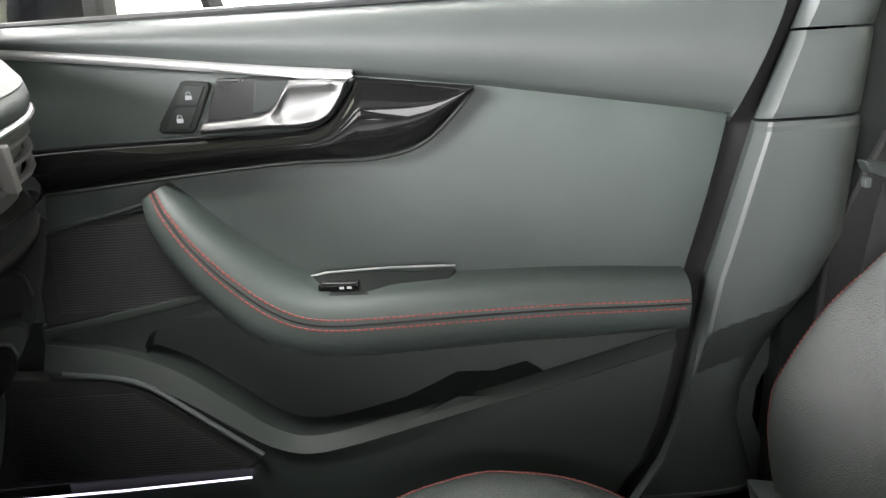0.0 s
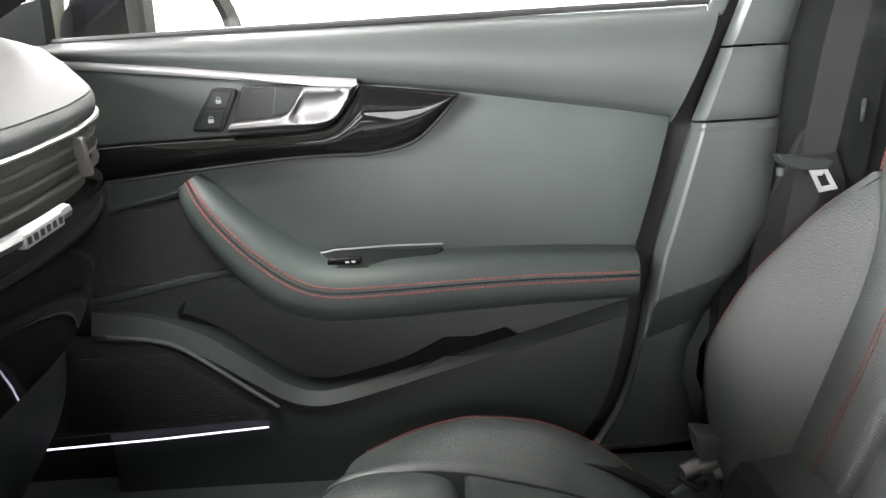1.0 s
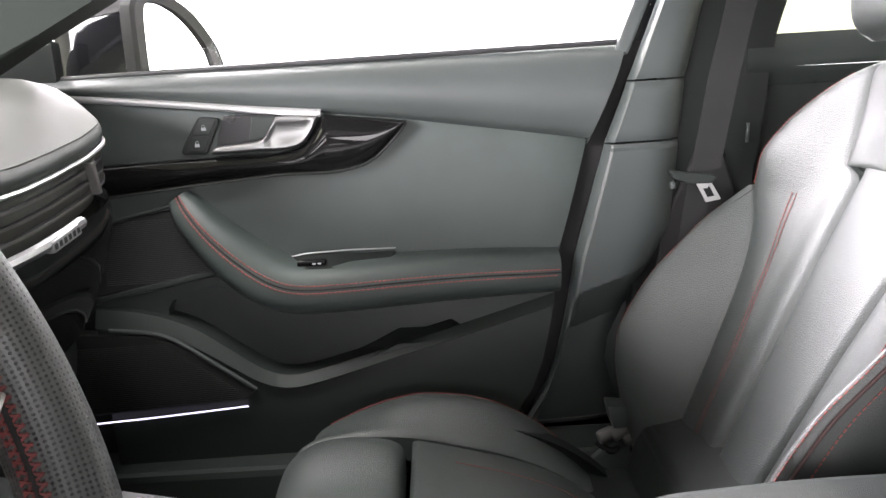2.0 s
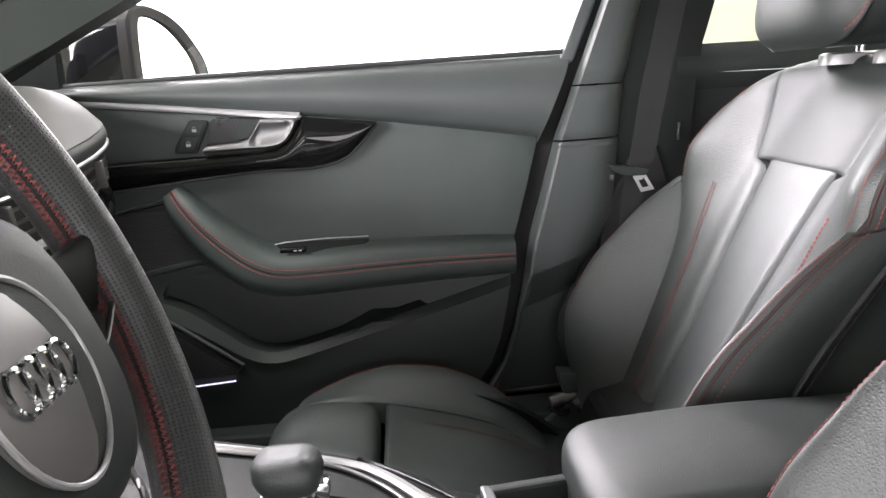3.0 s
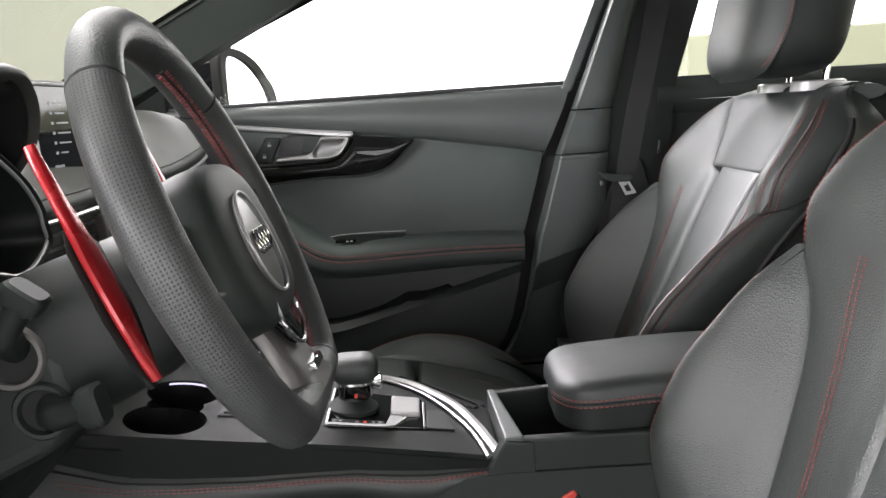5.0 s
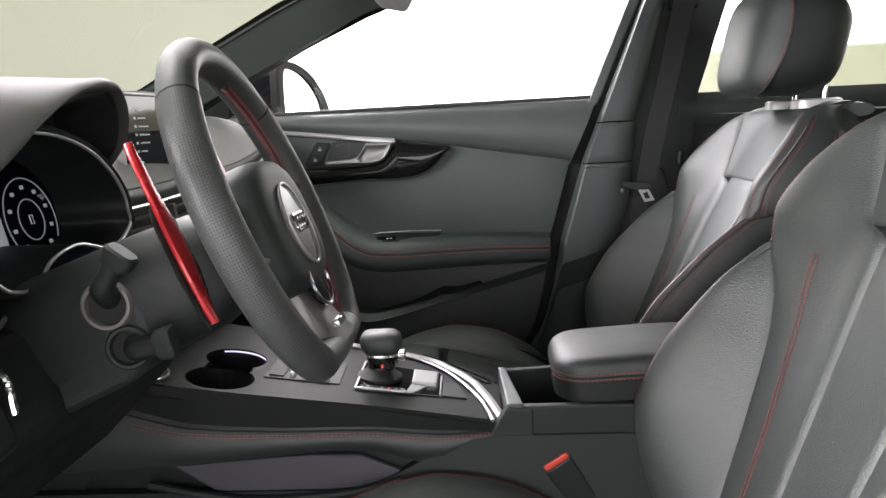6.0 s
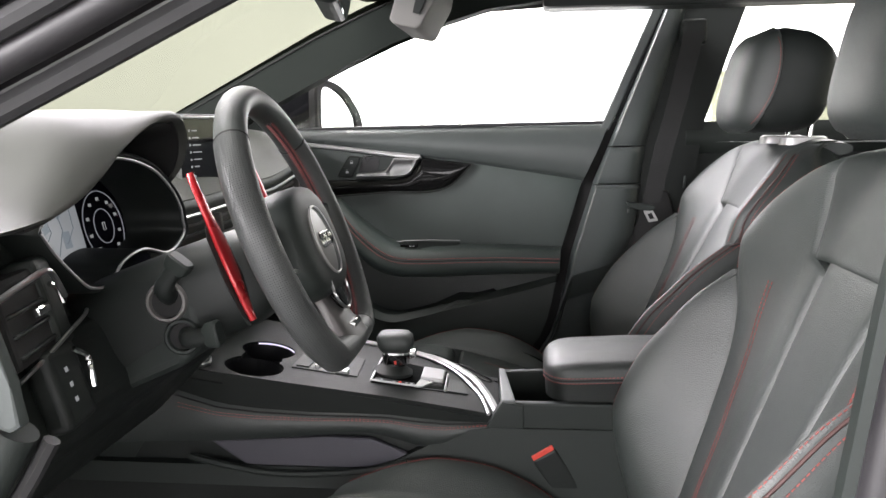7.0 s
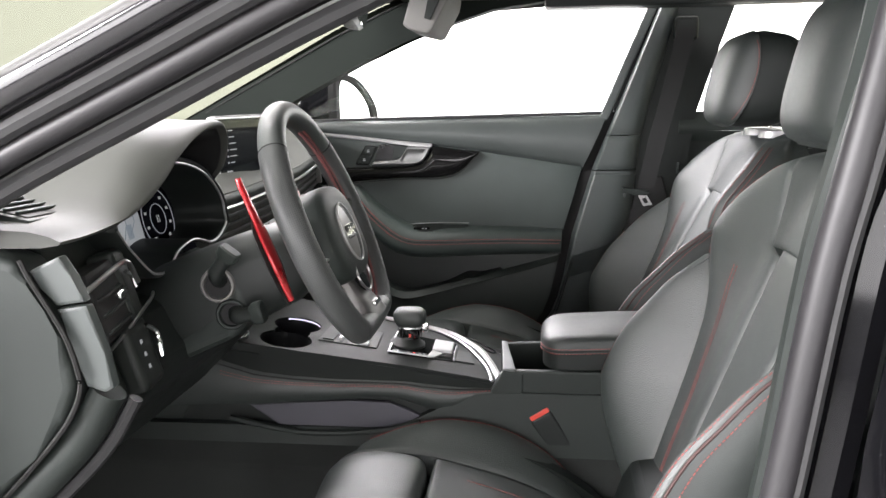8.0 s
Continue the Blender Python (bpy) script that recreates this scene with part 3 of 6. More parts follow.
FE = [(0.50, 0.215), (0.544, 0.242), (0.58, 0.266), (0.628, 0.285), (0.69, 0.300), (0.80, 0.321), (0.976, 0.374), (1.06, 0.408), (1.12, 0.432), (1.25, 0.484), (1.42, 0.552)]
BE = [(0.50, 0.42), (0.60, 0.385), (0.64, 0.389), (0.70, 0.42), (0.764, 0.437), (0.835, 0.474), (1.06, 0.50), (1.18, 0.53), (1.42, 0.60)]


def pillar(z0, z1, y0):
    def f(u, v):
        z = lerp(z0, z1, v)
        a, b = poly_at(FE, z), poly_at(BE, z)
        x = lerp(a, b, u)
        edge = max(0.0, 1 - u / 0.10)
        y = y0 + 0.022 * edge**2 + 0.004 * u + 0.03 * u**6
        fold = lerp(0.735, 0.775, u)
        if z < fold:
            y += 0.75 * min(fold - z, 0.075) * smooth(0.03, 0.16, u)
        if v > 0.985 or v < 0.015:
            y += 0.004
        return (x, y, z)

    return f


part("upper_cover", sheet(pillar(1.062, 1.42, 0.715), 20, 24, lambda p: Vector((p.x + 0.01, 0.775, p.z))), GREYTRIM, bp)
part("middle_cover", sheet(pillar(0.97, 1.059, 0.714), 20, 10, lambda p: Vector((p.x + 0.01, 0.775, p.z))), GREYTRIM, bp)
part("lower_cover", sheet(pillar(0.50, 0.967, 0.708), 30, 94, lambda p: Vector((p.x + 0.01, 0.785, p.z))), GREYTRIM, bp, angle=14)
part("pillar_back", prism([(0.40, 0.45), (0.72, 0.45), (0.60, 0.85), (0.64, 1.118), (0.745, 1.42), (0.56, 1.42), (0.47, 1.06), (0.42, 0.8)], "y", 0.752, 0.80, 0.004, 1), DARK, bp)
# Near-black sheet put in for the shade behind the pillar and belt
part("belt_slot", prism([(0.43, 0.45), (0.66, 0.45), (0.60, 0.80), (0.56, 0.95), (0.52, 0.95), (0.46, 0.83)], "y", 0.742, 0.758, 0.004, 1), SEAM, bp)
part("belt_height_adjuster", block(0.575, 0.635, 0.70, 0.745, 1.30, 1.36, 0.012, 3), DARK, bp)

belt = thing("seat_belt", "black seat belt with a chrome tongue hanging by the pillar", "seat belt", (0.49, 0.68, 0.9))
part("webbing", loft([[Vector((x - w, y, z)), Vector((x + w, y, z + 0.002)), Vector((x + w, y + 0.0014, z + 0.002)), Vector((x - w, y + 0.0014, z))] for x, y, z, w in ((0.605, 0.70, 1.33, 0.024), (0.567, 0.688, 1.168, 0.023), (0.535, 0.676, 1.05, 0.023), (0.513, 0.668, 0.95, 0.022), (0.508, 0.666, 0.925, 0.021))]), FABRIC, belt)
part("webbing", loft([[Vector((x - w, y, z)), Vector((x + w, y, z)), Vector((x + w, y + 0.0014, z)), Vector((x - w, y + 0.0014, z))] for x, y, z, w in ((0.500, 0.668, 0.915, 0.018), (0.485, 0.676, 0.80, 0.018), (0.468, 0.68, 0.68, 0.018), (0.45, 0.68, 0.52, 0.018))]), FABRIC, belt)
mt = Matrix.Translation((0.502, 0.64, 0.906)) @ Matrix.Scale(0.82, 4) @ Matrix.Translation((-0.524, -0.656, -0.894))


def tongue(poly, y0, y1, bevel, seg):
    bm = prism(poly, "y", y0, y1, bevel, seg)
    bm.transform(mt)
    return bm


part("tongue_cap", tongue([(0.455, 0.926), (0.462, 0.911), (0.490, 0.900), (0.530, 0.899), (0.540, 0.908), (0.536, 0.914), (0.50, 0.918)], 0.650, 0.676, 0.005, 3), SOFT, belt, "black tongue grip")
part("tongue_button", tongue([(0.458, 0.893), (0.466, 0.893), (0.466, 0.905), (0.458, 0.905)], 0.652, 0.664, 0.002, 2), GREYTRIM, belt)
part("tongue", joined(tongue([(0.502, 0.903), (0.509, 0.903), (0.527, 0.868), (0.520, 0.866)], 0.655, 0.6575, 0.0006, 1), tongue([(0.523, 0.902), (0.530, 0.902), (0.548, 0.870), (0.540, 0.869)], 0.655, 0.6575, 0.0006, 1), tongue([(0.521, 0.873), (0.544, 0.877), (0.548, 0.869), (0.520, 0.865)], 0.6552, 0.6577, 0.0006, 1), tongue([(0.502, 0.903), (0.530, 0.903), (0.524, 0.890), (0.508, 0.890)], 0.6552, 0.6577, 0.0006, 1)), SILVER, belt, "bright chrome tongue")

rd = thing("rear_door_panel", "dark rear door panel behind the front seat", "car door", (0.9, 0.8, 0.3))
part("door_skin", block(0.60, 1.75, 0.77, 0.80, 0.35, 1.05, 0.01, 2), DARK, rd)
part("upper_trim", sheet(lambda u, v: (lerp(0.60, 1.75, u), 0.765 - 0.018 * math.sin(math.pi * v), lerp(1.04, 1.118, v)), 10, 10, lambda p: Vector((p.x, 0.80, p.z))), SOFT, rd)
part("crease_strip", tube([(0.64, 0.752, 1.068), (1.7, 0.752, 1.06)], 0.003, 6), SILVER, rd)
part("door_pin", tube([(0.598, 0.745, 0.955), (0.60, 0.745, 0.985)], 0.003, 8), GREYTRIM, rd)
rg = part("window_pane", prism([(0.62, 1.1), (1.7, 1.1), (1.5, 1.40), (0.74, 1.40)], "y", 0.785, 0.789), GLASS_S, rd)
rg.visible_shadow = False
tagged(part("rear_wall_trim", prism([(1.75, 0.35), (2.2, 0.35), (2.2, 1.45), (1.95, 1.45), (1.6, 1.12), (1.75, 1.12)], "y", 0.70, 0.80, 0.02, 2), DARK, None), "dark rear quarter trim", "trim", kind="structure")

# outer body side behind the trim
tagged(part("body_side", joined(block(-0.75, 0.60, 0.803, 0.83, 0.25, 1.085, 0.01, 2), block(0.55, 1.9, 0.803, 0.84, 0.25, 1.085, 0.01, 2), prism([(0.40, 1.05), (0.62, 1.05), (0.75, 1.43), (0.535, 1.43)], "y", 0.803, 0.82, 0.004, 1)), PAINT, None), "black painted outer body side", "car body", kind="structure")
tagged(part("gap_seal", prism([(x - 0.02, z) for z, x in REAR] + [(x + 0.035, z) for z, x in REAR[::-1]], "y", 0.762, 0.802, 0.002, 1), SEAM, None), "black rubber seal in the door gap", "door seal", kind="structure")

# exterior mirror
WARP[0] = None
em = thing("wing_mirror", "glossy black wing mirror outside the passenger window", "wing mirror", (-0.33, 0.90, 1.10))
GLASS_EDGE = [(0.0, 1.10), (0.0, 1.17), (0.03, 1.214), (0.14, 1.225), (0.38, 1.219), (0.62, 1.201), (0.84, 1.172), (0.96, 1.145), (1.0, 1.115), (0.96, 1.092), (0.8, 1.085), (0.15, 1.085)]
FRAME_EDGE = [(-0.16, 1.085), (-0.16, 1.19), (-0.12, 1.224), (0.06, 1.242), (0.40, 1.237), (0.70, 1.218), (0.94, 1.187), (1.12, 1.155), (1.20, 1.115), (1.16, 1.078), (1.0, 1.068), (0.0, 1.068)]


def outline(edge, ahead, k=1.0, drop=0.0):
    """A closed outline in the mirror's plane, moved forward along the car and shrunk by k round its middle."""
    out = []
    for s, z in curve_points(edge + edge[:1], 49)[:-1]:
        s, z = 0.5 + (s - 0.5) * k, 1.16 + (z - 1.16) * k - drop
        out.append(Vector((lerp(-0.326, -0.268, s) - ahead, lerp(0.772, 0.918, s), z)))
    return out


part("housing", loft([outline(FRAME_EDGE, a, k, d) for a, k, d in ((0.150, 0.50, 0.02), (0.145, 0.70, 0.018), (0.130, 0.84, 0.014), (0.09, 0.93, 0.008), (0.05, 0.96, 0.003), (0.012, 1.0, 0.0), (0.004, 1.0, 0.0))]), PAINT, em, "glossy black mirror housing", 60)
part("frame", loft([outline(FRAME_EDGE, 0.012, 1.03), outline(FRAME_EDGE, -0.004, 1.04), outline(FRAME_EDGE, -0.008, 0.99), outline(GLASS_EDGE, -0.006, 1.04), outline(GLASS_EDGE, 0.002, 1.0)], caps=False), SEAM, em, "matt black mirror frame", 12)
part("mirror_glass", loft([outline(GLASS_EDGE, a, 1.01) for a in (0.003, 0.0005)]), MIRRORGLASS, em)
lampring = [[Vector((x, 0.776 + dy, lerp(1.158, zt, v))) for v, dy in ((0, 0.02), (0, 0.0), (0.5, -0.004), (1.0, 0.004), (1.0, 0.03))] for x, zt in ((-0.462, 1.166), (-0.440, 1.190), (-0.412, 1.214), (-0.380, 1.236))]
tl = part("turn_lamp", loft(lampring), LAMPGLASS, em, "ribbed clear turn lamp")
for x, zt in ((-0.446, 1.180), (-0.428, 1.198), (-0.410, 1.212), (-0.392, 1.226)):
    part("lamp_rib", tube([(x, 0.774, 1.161), (x + 0.002, 0.770, lerp(1.161, zt, 0.6)), (x + 0.004, 0.776, zt)], 0.0018, 6), DARK, tl)
part("lamp_strip", tube([(-0.478, 0.776, 1.156), (-0.43, 0.773, 1.155), (-0.40, 0.774, 1.159)], 0.003, 8), BRIGHT, em)
part("mirror_foot", loft([superring((-0.43, y, z), (1, 0, 0), (0, 0, 1), a, b, 3.0, 20) for y, z, a, b in ((0.765, 1.118, 0.052, 0.020), (0.785, 1.128, 0.062, 0.022), (0.83, 1.135, 0.055, 0.028))]), PAINT, em)
part("side_marker", block(-0.264, -0.256, 0.940, 0.946, 1.141, 1.151, 0.001, 1), ICON, em)

# ---- front seats ----


def glide(pts):
    """Turns a list of (x, y) into a dense smooth list."""
    return [(float(p[0]), float(p[1])) for p in curve_points(pts, 8 * len(pts))]


# the seat back by height: middle, half width of the front panels, how far their edge stands forward,
# half width and leading edge of the bolsters
BACK_C = glide([(0.46, 0.410), (0.52, 0.421), (0.60, 0.449), (0.70, 0.488), (0.80, 0.529), (0.90, 0.572), (0.98, 0.608), (1.04, 0.639), (1.07, 0.664), (1.085, 0.70)])
BACK_E = glide([(0.46, 0.165), (0.50, 0.170), (0.60, 0.180), (0.70, 0.194), (0.78, 0.208), (0.85, 0.230), (0.88, 0.245), (0.905, 0.260), (0.93, 0.267), (0.96, 0.268), (1.0, 0.258), (1.03, 0.238), (1.055, 0.208), (1.075, 0.170), (1.085, 0.145)])
BACK_P = glide([(0.46, 0.006), (0.60, 0.010), (0.70, 0.014), (0.80, 0.022), (0.85, 0.032), (0.88, 0.042), (0.905, 0.052), (0.93, 0.063), (0.96, 0.070), (1.0, 0.062), (1.03, 0.052), (1.055, 0.044), (1.075, 0.034), (1.085, 0.028)])
BOL_W = glide([(0.46, 0.232), (0.55, 0.260), (0.65, 0.272), (0.75, 0.275), (0.85, 0.272), (0.908, 0.262)])
BOL_F = glide([(0.46, 0.412), (0.491, 0.396), (0.565, 0.370), (0.631, 0.353), (0.675, 0.349), (0.705, 0.353), (0.774, 0.387), (0.82, 0.425), (0.865, 0.467), (0.908, 0.5225)])
NOTCH = 0.906
FLUTE = [(0.46, 0.050), (0.60, 0.058), (0.77, 0.070), (0.94, 0.090)]
# cushion: middle and bolster edge along the car
CUSH_C = glide([(-0.12, 0.575), (-0.06, 0.588), (0.0, 0.588), (0.05, 0.580), (0.10, 0.568), (0.20, 0.540), (0.27, 0.512), (0.33, 0.475), (0.44, 0.42)])
CUSH_E = glide([(-0.098, 0.47), (-0.092, 0.52), (-0.080, 0.553), (-0.06, 0.572), (0.0, 0.594), (0.05, 0.604), (0.09, 0.607), (0.17, 0.595), (0.24, 0.562), (0.29, 0.521), (0.33, 0.475), (0.38, 0.44)])


def seat(name, label, cy, back_x, cush_x, cush_z, tilt, head_x):
    st = thing(name, label, "car seat", (0.2 + cush_x, cy, 0.33), "front seats")

    def place(s, x, z):
        return Vector((x + back_x + tilt * (z - 0.94), cy + s, z))

    def flute(z):
        return poly_at(FLUTE, z)

    def patch(z):
        return 0.124 + 0.30 * (z - 0.945)

    def front(s, z, lift=0.0):
        """The front panels of the backrest: s across, z the height."""
        e = poly_at(BACK_E, z)
        q = min(abs(s) / e, 1.0)
        x = poly_at(BACK_C, z) - poly_at(BACK_P, z) * smooth(0.30, 0.97, q) ** 1.25
        if z > NOTCH - 0.02:
            x += 0.016 * max(0.0, (q - 0.90) / 0.10) ** 2 * smooth(NOTCH - 0.02, NOTCH + 0.03, z)
        low = 1 - smooth(0.925, 0.955, z)
        d = abs(s) - flute(z)
        x += low * 0.006 * math.exp(-((d / 0.006) ** 2))
        x -= low * 0.003 * math.exp(-(((d - 0.024) / 0.017) ** 2))
        x -= low * 0.003 * max(0.0, 1 - (s / flute(z)) ** 2)
        return place(s, x - lift, z)

    def bolster(a, z, lift=0.0):
        """The raised bolster: a from 0 at its inner crease to 1 at its leading edge; for the side s > 0."""
        e, w = poly_at(BACK_E, z), poly_at(BOL_W, z)
        x0 = poly_at(BACK_C, z) - poly_at(BACK_P, z)
        x1 = poly_at(BOL_F, z)
        g = math.sin(a * math.pi / 2) ** 1.15
        x = lerp(x0, x1, g) + 0.004 * max(0.0, 1 - a / 0.05) ** 2 + 0.010 * max(0.0, (a - 0.88) / 0.12) ** 2
        return lerp(e - 0.004, w, a), x - lift

    def edge(z):
        """Where the front turns into the side, as (s, x)."""
        if z < NOTCH:
            return bolster(1.0, z)
        e = poly_at(BACK_E, z)
        return e, poly_at(BACK_C, z) - poly_at(BACK_P, z) + 0.016

    def flank(u, z, lift=0.0):
        s, x = edge(z)
        back = max(poly_at(BACK_C, z) + 0.10 - 0.06 * smooth(1.0, 1.085, z), x + 0.03)
        return s + 0.012 * math.sin(math.pi * min(u * 1.6, 1.0)) - 0.03 * u * u + lift, lerp(x, back, u)

    def panel(za, zb, f0, f1, sink=0.005, nu=24, nv=64, rim=0.010):
        def f(a, b):
            z = lerp(za, zb, ease(b))
            s0, s1 = f0(z), f1(z)
            s = lerp(s0, s1, ease(a))
            e = max(min(s - s0, s1 - s, z - za, zb - z), 0.0)
            return front(s, z, -sink * max(0.0, 1 - e / rim) ** 2)

        return sheet(f, nu, nv, lambda p: p + Vector((0.03, 0, 0)))

    def inner(z):
        return lerp(flute(z), patch(z), smooth(0.930, 0.948, z))

    part("backrest_core", sheet(lambda a, b: front(lerp(-0.97, 0.97, a) * poly_at(BACK_E, lerp(0.47, 1.08, b)), lerp(0.47, 1.08, b), -0.012), 24, 40, lambda p: Vector((p.x + 0.07, cy + (p.y - cy) * 0.9, p.z - 0.008))), DARK, st, "black seat back shell")
    part("centre_panel", panel(0.465, 0.947, lambda z: -flute(z), flute, 0.003, 20, 50), LEATHER, st, "fluted leather centre panel")
    part("shoulder_patch", panel(0.944, 1.083, lambda z: -patch(z), patch, 0.003, 18, 30, 0.008), SMOOTH_LEATHER, st, "smooth upper seat back patch")
    for k in (1, -1):
        lo = (lambda z: inner(z)) if k > 0 else (lambda z: -poly_at(BACK_E, z))
        hi = (lambda z: poly_at(BACK_E, z)) if k > 0 else (lambda z: -inner(z))
        part("wing_panel", panel(0.465, 1.083, lo, hi, 0.003, 26, 80), LEATHER, st, "leather seat back wing panel")

        def puff(a, b):
            z = lerp(0.465, NOTCH, b)
            s, x = bolster(ease(a) * 0.5 + a * 0.5, z)
            return place(k * s, x, z)

        part("side_bolster", sheet(puff, 24, 60, lambda p: p + Vector((0.035, -k * 0.004, 0))), LEATHER, st, "raised leather side bolster")

        def cheek(u, b):
            z = lerp(0.465, 1.078, b)
            s, x = flank(u, z)
            return place(k * s, x, z)

        part("side_cover", sheet(cheek, 14, 90, lambda p: Vector((p.x, p.y - k * 0.012, p.z))), SMOOTH_LEATHER, st, "black leather seat side")
        span = np.linspace(0.47, 1.06, 110)
        low = np.linspace(0.47, NOTCH - 0.004, 80)
        rows = [[place(k * bolster(0.955, z)[0], bolster(0.955, z, 0.0012)[1], z) for z in low], [place(k * flank(0.075, z, 0.001)[0], flank(0.075, z)[1], z) for z in span], [front(k * 0.965 * poly_at(BACK_E, z), z, 0.0012) for z in np.linspace(NOTCH + 0.004, 1.06, 40)]]
        for o in (0.0, 0.0065):
            rows.append([front(k * (float(np.interp(z, [0.5, 0.6, 0.7, 0.8, 0.86, 0.91], [0.118, 0.126, 0.138, 0.156, 0.168, 0.176])) - o), z, 0.0012) for z in np.linspace(0.49, 0.908, 60)])
        for line in rows:
            part("thread", stitches([line], 0.00075, 0.0040, 0.0020), STITCH, st, "line of red stitching")
        part("edge_seam", tube([place(k * flank(0.015, z, 0.0004)[0], flank(0.015, z)[1], z) for z in span], 0.0018, 6), MAROON, st, "dark red edge seam")
        part("side_piping", tube([place(k * flank(0.46, z, 0.001)[0], flank(0.46, z)[1], z) for z in np.linspace(0.50, 1.03, 50)], 0.0035, 8), RUBBER, st, "black piping on the seat side")
        part("side_piping", tube([place(k * flank(0.53, z, 0.0005)[0], flank(0.53, z)[1], z) for z in np.linspace(0.50, 1.03, 50)], 0.0022, 8), SEAM, st)
        part("notch_seam", tube([place(k * flank(u, NOTCH - 0.004 + 0.06 * u, 0.0008)[0], flank(u, NOTCH - 0.004 + 0.06 * u)[1], NOTCH - 0.004 + 0.06 * u) for u in np.linspace(0.0, 0.6, 14)], 0.0016, 6), SEAM, st)
    part("back_cover", sheet(lambda a, b: place(lerp(-1, 1, a) * (flank(1.0, lerp(0.465, 1.078, b))[0] - 0.004), flank(1.0, lerp(0.465, 1.078, b))[1] + 0.03 * math.sin(math.pi * a), lerp(0.465, 1.078, b)), 12, 24, lambda p: p + Vector((-0.02, 0, 0))), DARK, st, "dark seat back cover")
    part("top_roll", loft([superring(place(s, 0.704, 1.068), (1, 0, 0), (0, 0, 1), 0.036, 0.0185 - 0.006 * (s / 0.16) ** 4, 2.4, 20) for s in np.linspace(-0.165, 0.165, 15)]), SMOOTH_LEATHER, st, "rounded top edge of the seat back")
    # headrest on two chrome posts
    hx = head_x

    def pad(grow, clip):
        """The headrest cushion, ring by ring upwards, cut off behind clip."""
        rings = []
        for k in range(21):
            t = k / 20
            g = max(1 - abs(2 * t - 1) ** 3.6, 0.0) ** 0.42
            lean = 0.045 * (t - 0.5)
            rear = 0.03 * max(0.0, (t - 0.55) / 0.45) ** 2
            ring = superring((hx + 0.022 + lean - rear, cy, lerp(1.098 - grow, 1.296 + grow, t)), (1, 0, 0), (0, 1, 0), lerp(0.45, 1.0, g) * 0.094 - rear + grow, lerp(0.55, 1.0, g) * 0.130 + grow, 3.0, 44)
            rings.append([Vector((min(p.x, hx + clip + lean + 0.02 * math.sin(math.pi * t)), p.y, p.z)) for p in ring])
        return loft(rings)

    hr = part("headrest", pad(0.0014, -0.030), SMOOTH_LEATHER, st, "padded black leather headrest")
    part("headrest_shell", pad(0.0, 0.2), DARK, hr, "dark rear headrest shell")
    for s in (1, -1):
        part("thread", stitches([[Vector((hx - 0.034 + 0.045 * (t - 0.5) + 0.02 * math.sin(math.pi * t), cy + s * (0.1315 - 0.035 * abs(2 * t - 1) ** 7), lerp(1.108, 1.284, t))) for t in np.linspace(0.04, 0.96, 26)]], 0.0008), STITCH, hr)
    for s in (0.069, -0.069):
        part("headrest_post", tube([(hx + 0.066, cy + s, 1.05), (hx + 0.074, cy + s, 1.13)], 0.0062, 12), BRIGHT, st, "chrome headrest post")
        part("post_guide", loft([superring((hx + 0.058, cy + s, z), (1, 0, 0), (0, 1, 0), a, b, 2.6, 24) for z, a, b in ((1.074, 0.044, 0.030), (1.088, 0.042, 0.028), (1.0905, 0.036, 0.022))]), SILVER, st, "light grey post guide")

    def cush(u, x, lift=0.0):
        w = lerp(0.240, 0.268, smooth(-0.10, 0.1, x)) - 0.03 * smooth(0.25, 0.40, x)
        a = abs(u)
        z = lerp(poly_at(CUSH_C, x), poly_at(CUSH_E, x), smooth(0.50, 0.88, a)) - 0.045 * max(0, (a - 0.90) / 0.10) ** 2.2
        z -= 0.016 * (1 - smooth(0.0, 0.5, a)) * smooth(0.0, 0.15, x)
        return Vector((x + cush_x, cy + u * w, z + lift + cush_z))

    def cpanel(x0, x1, u0, u1, sink=0.006, nu=18, nv=44):
        def f(a, b):
            x, u = lerp(x0, x1, ease(b)), lerp(u0, u1, ease(a))
            e = max(min((u - u0) * 0.25, (u1 - u) * 0.25, x - x0, x1 - x), 0)
            return cush(u, x, -sink * max(0, 1 - e / 0.010) ** 2)

        return sheet(f, nu, nv, lambda p: p + Vector((0, 0, -0.035)))

    for s in (1, -1):
        u0, u1 = (0.59, 1.0) if s > 0 else (-1.0, -0.59)
        part("cushion_bolster", cpanel(-0.097, 0.37, u0, u1, 0.005), LEATHER, st, "raised leather cushion bolster")
        for o in (0.0, 0.028):
            part("thread", stitches([[cush(s * (0.955 - o), x, 0.0012) for x in np.linspace(-0.055, 0.36, 50)]], 0.00075), STITCH, st, "line of red stitching")
        part("edge_seam", tube([cush(s * 0.941, x, 0.0006) for x in np.linspace(-0.055, 0.36, 50)], 0.0016, 6), MAROON, st)
        part("thread", stitches([[cush(s * 0.40, x, 0.0012) for x in np.linspace(0.13, 0.36, 24)]], 0.0007), STITCH, st, "line of red stitching")
        part("side_skirt", sheet(lambda a, b: (lerp(-0.09, 0.42, a) + cush_x, cy + s * lerp(0.225, 0.245, math.sin(math.pi * b)), lerp(0.40, min(poly_at(CUSH_E, lerp(-0.09, 0.36, a)) - 0.03, 0.58), b) + cush_z), 24, 6, lambda p: Vector((p.x, p.y - s * 0.03, p.z))), DARK, st, "black seat side skirt")
    part("cushion", cpanel(0.070, 0.43, -0.585, 0.585, 0.010, 22), LEATHER, st, "black leather seat cushion")
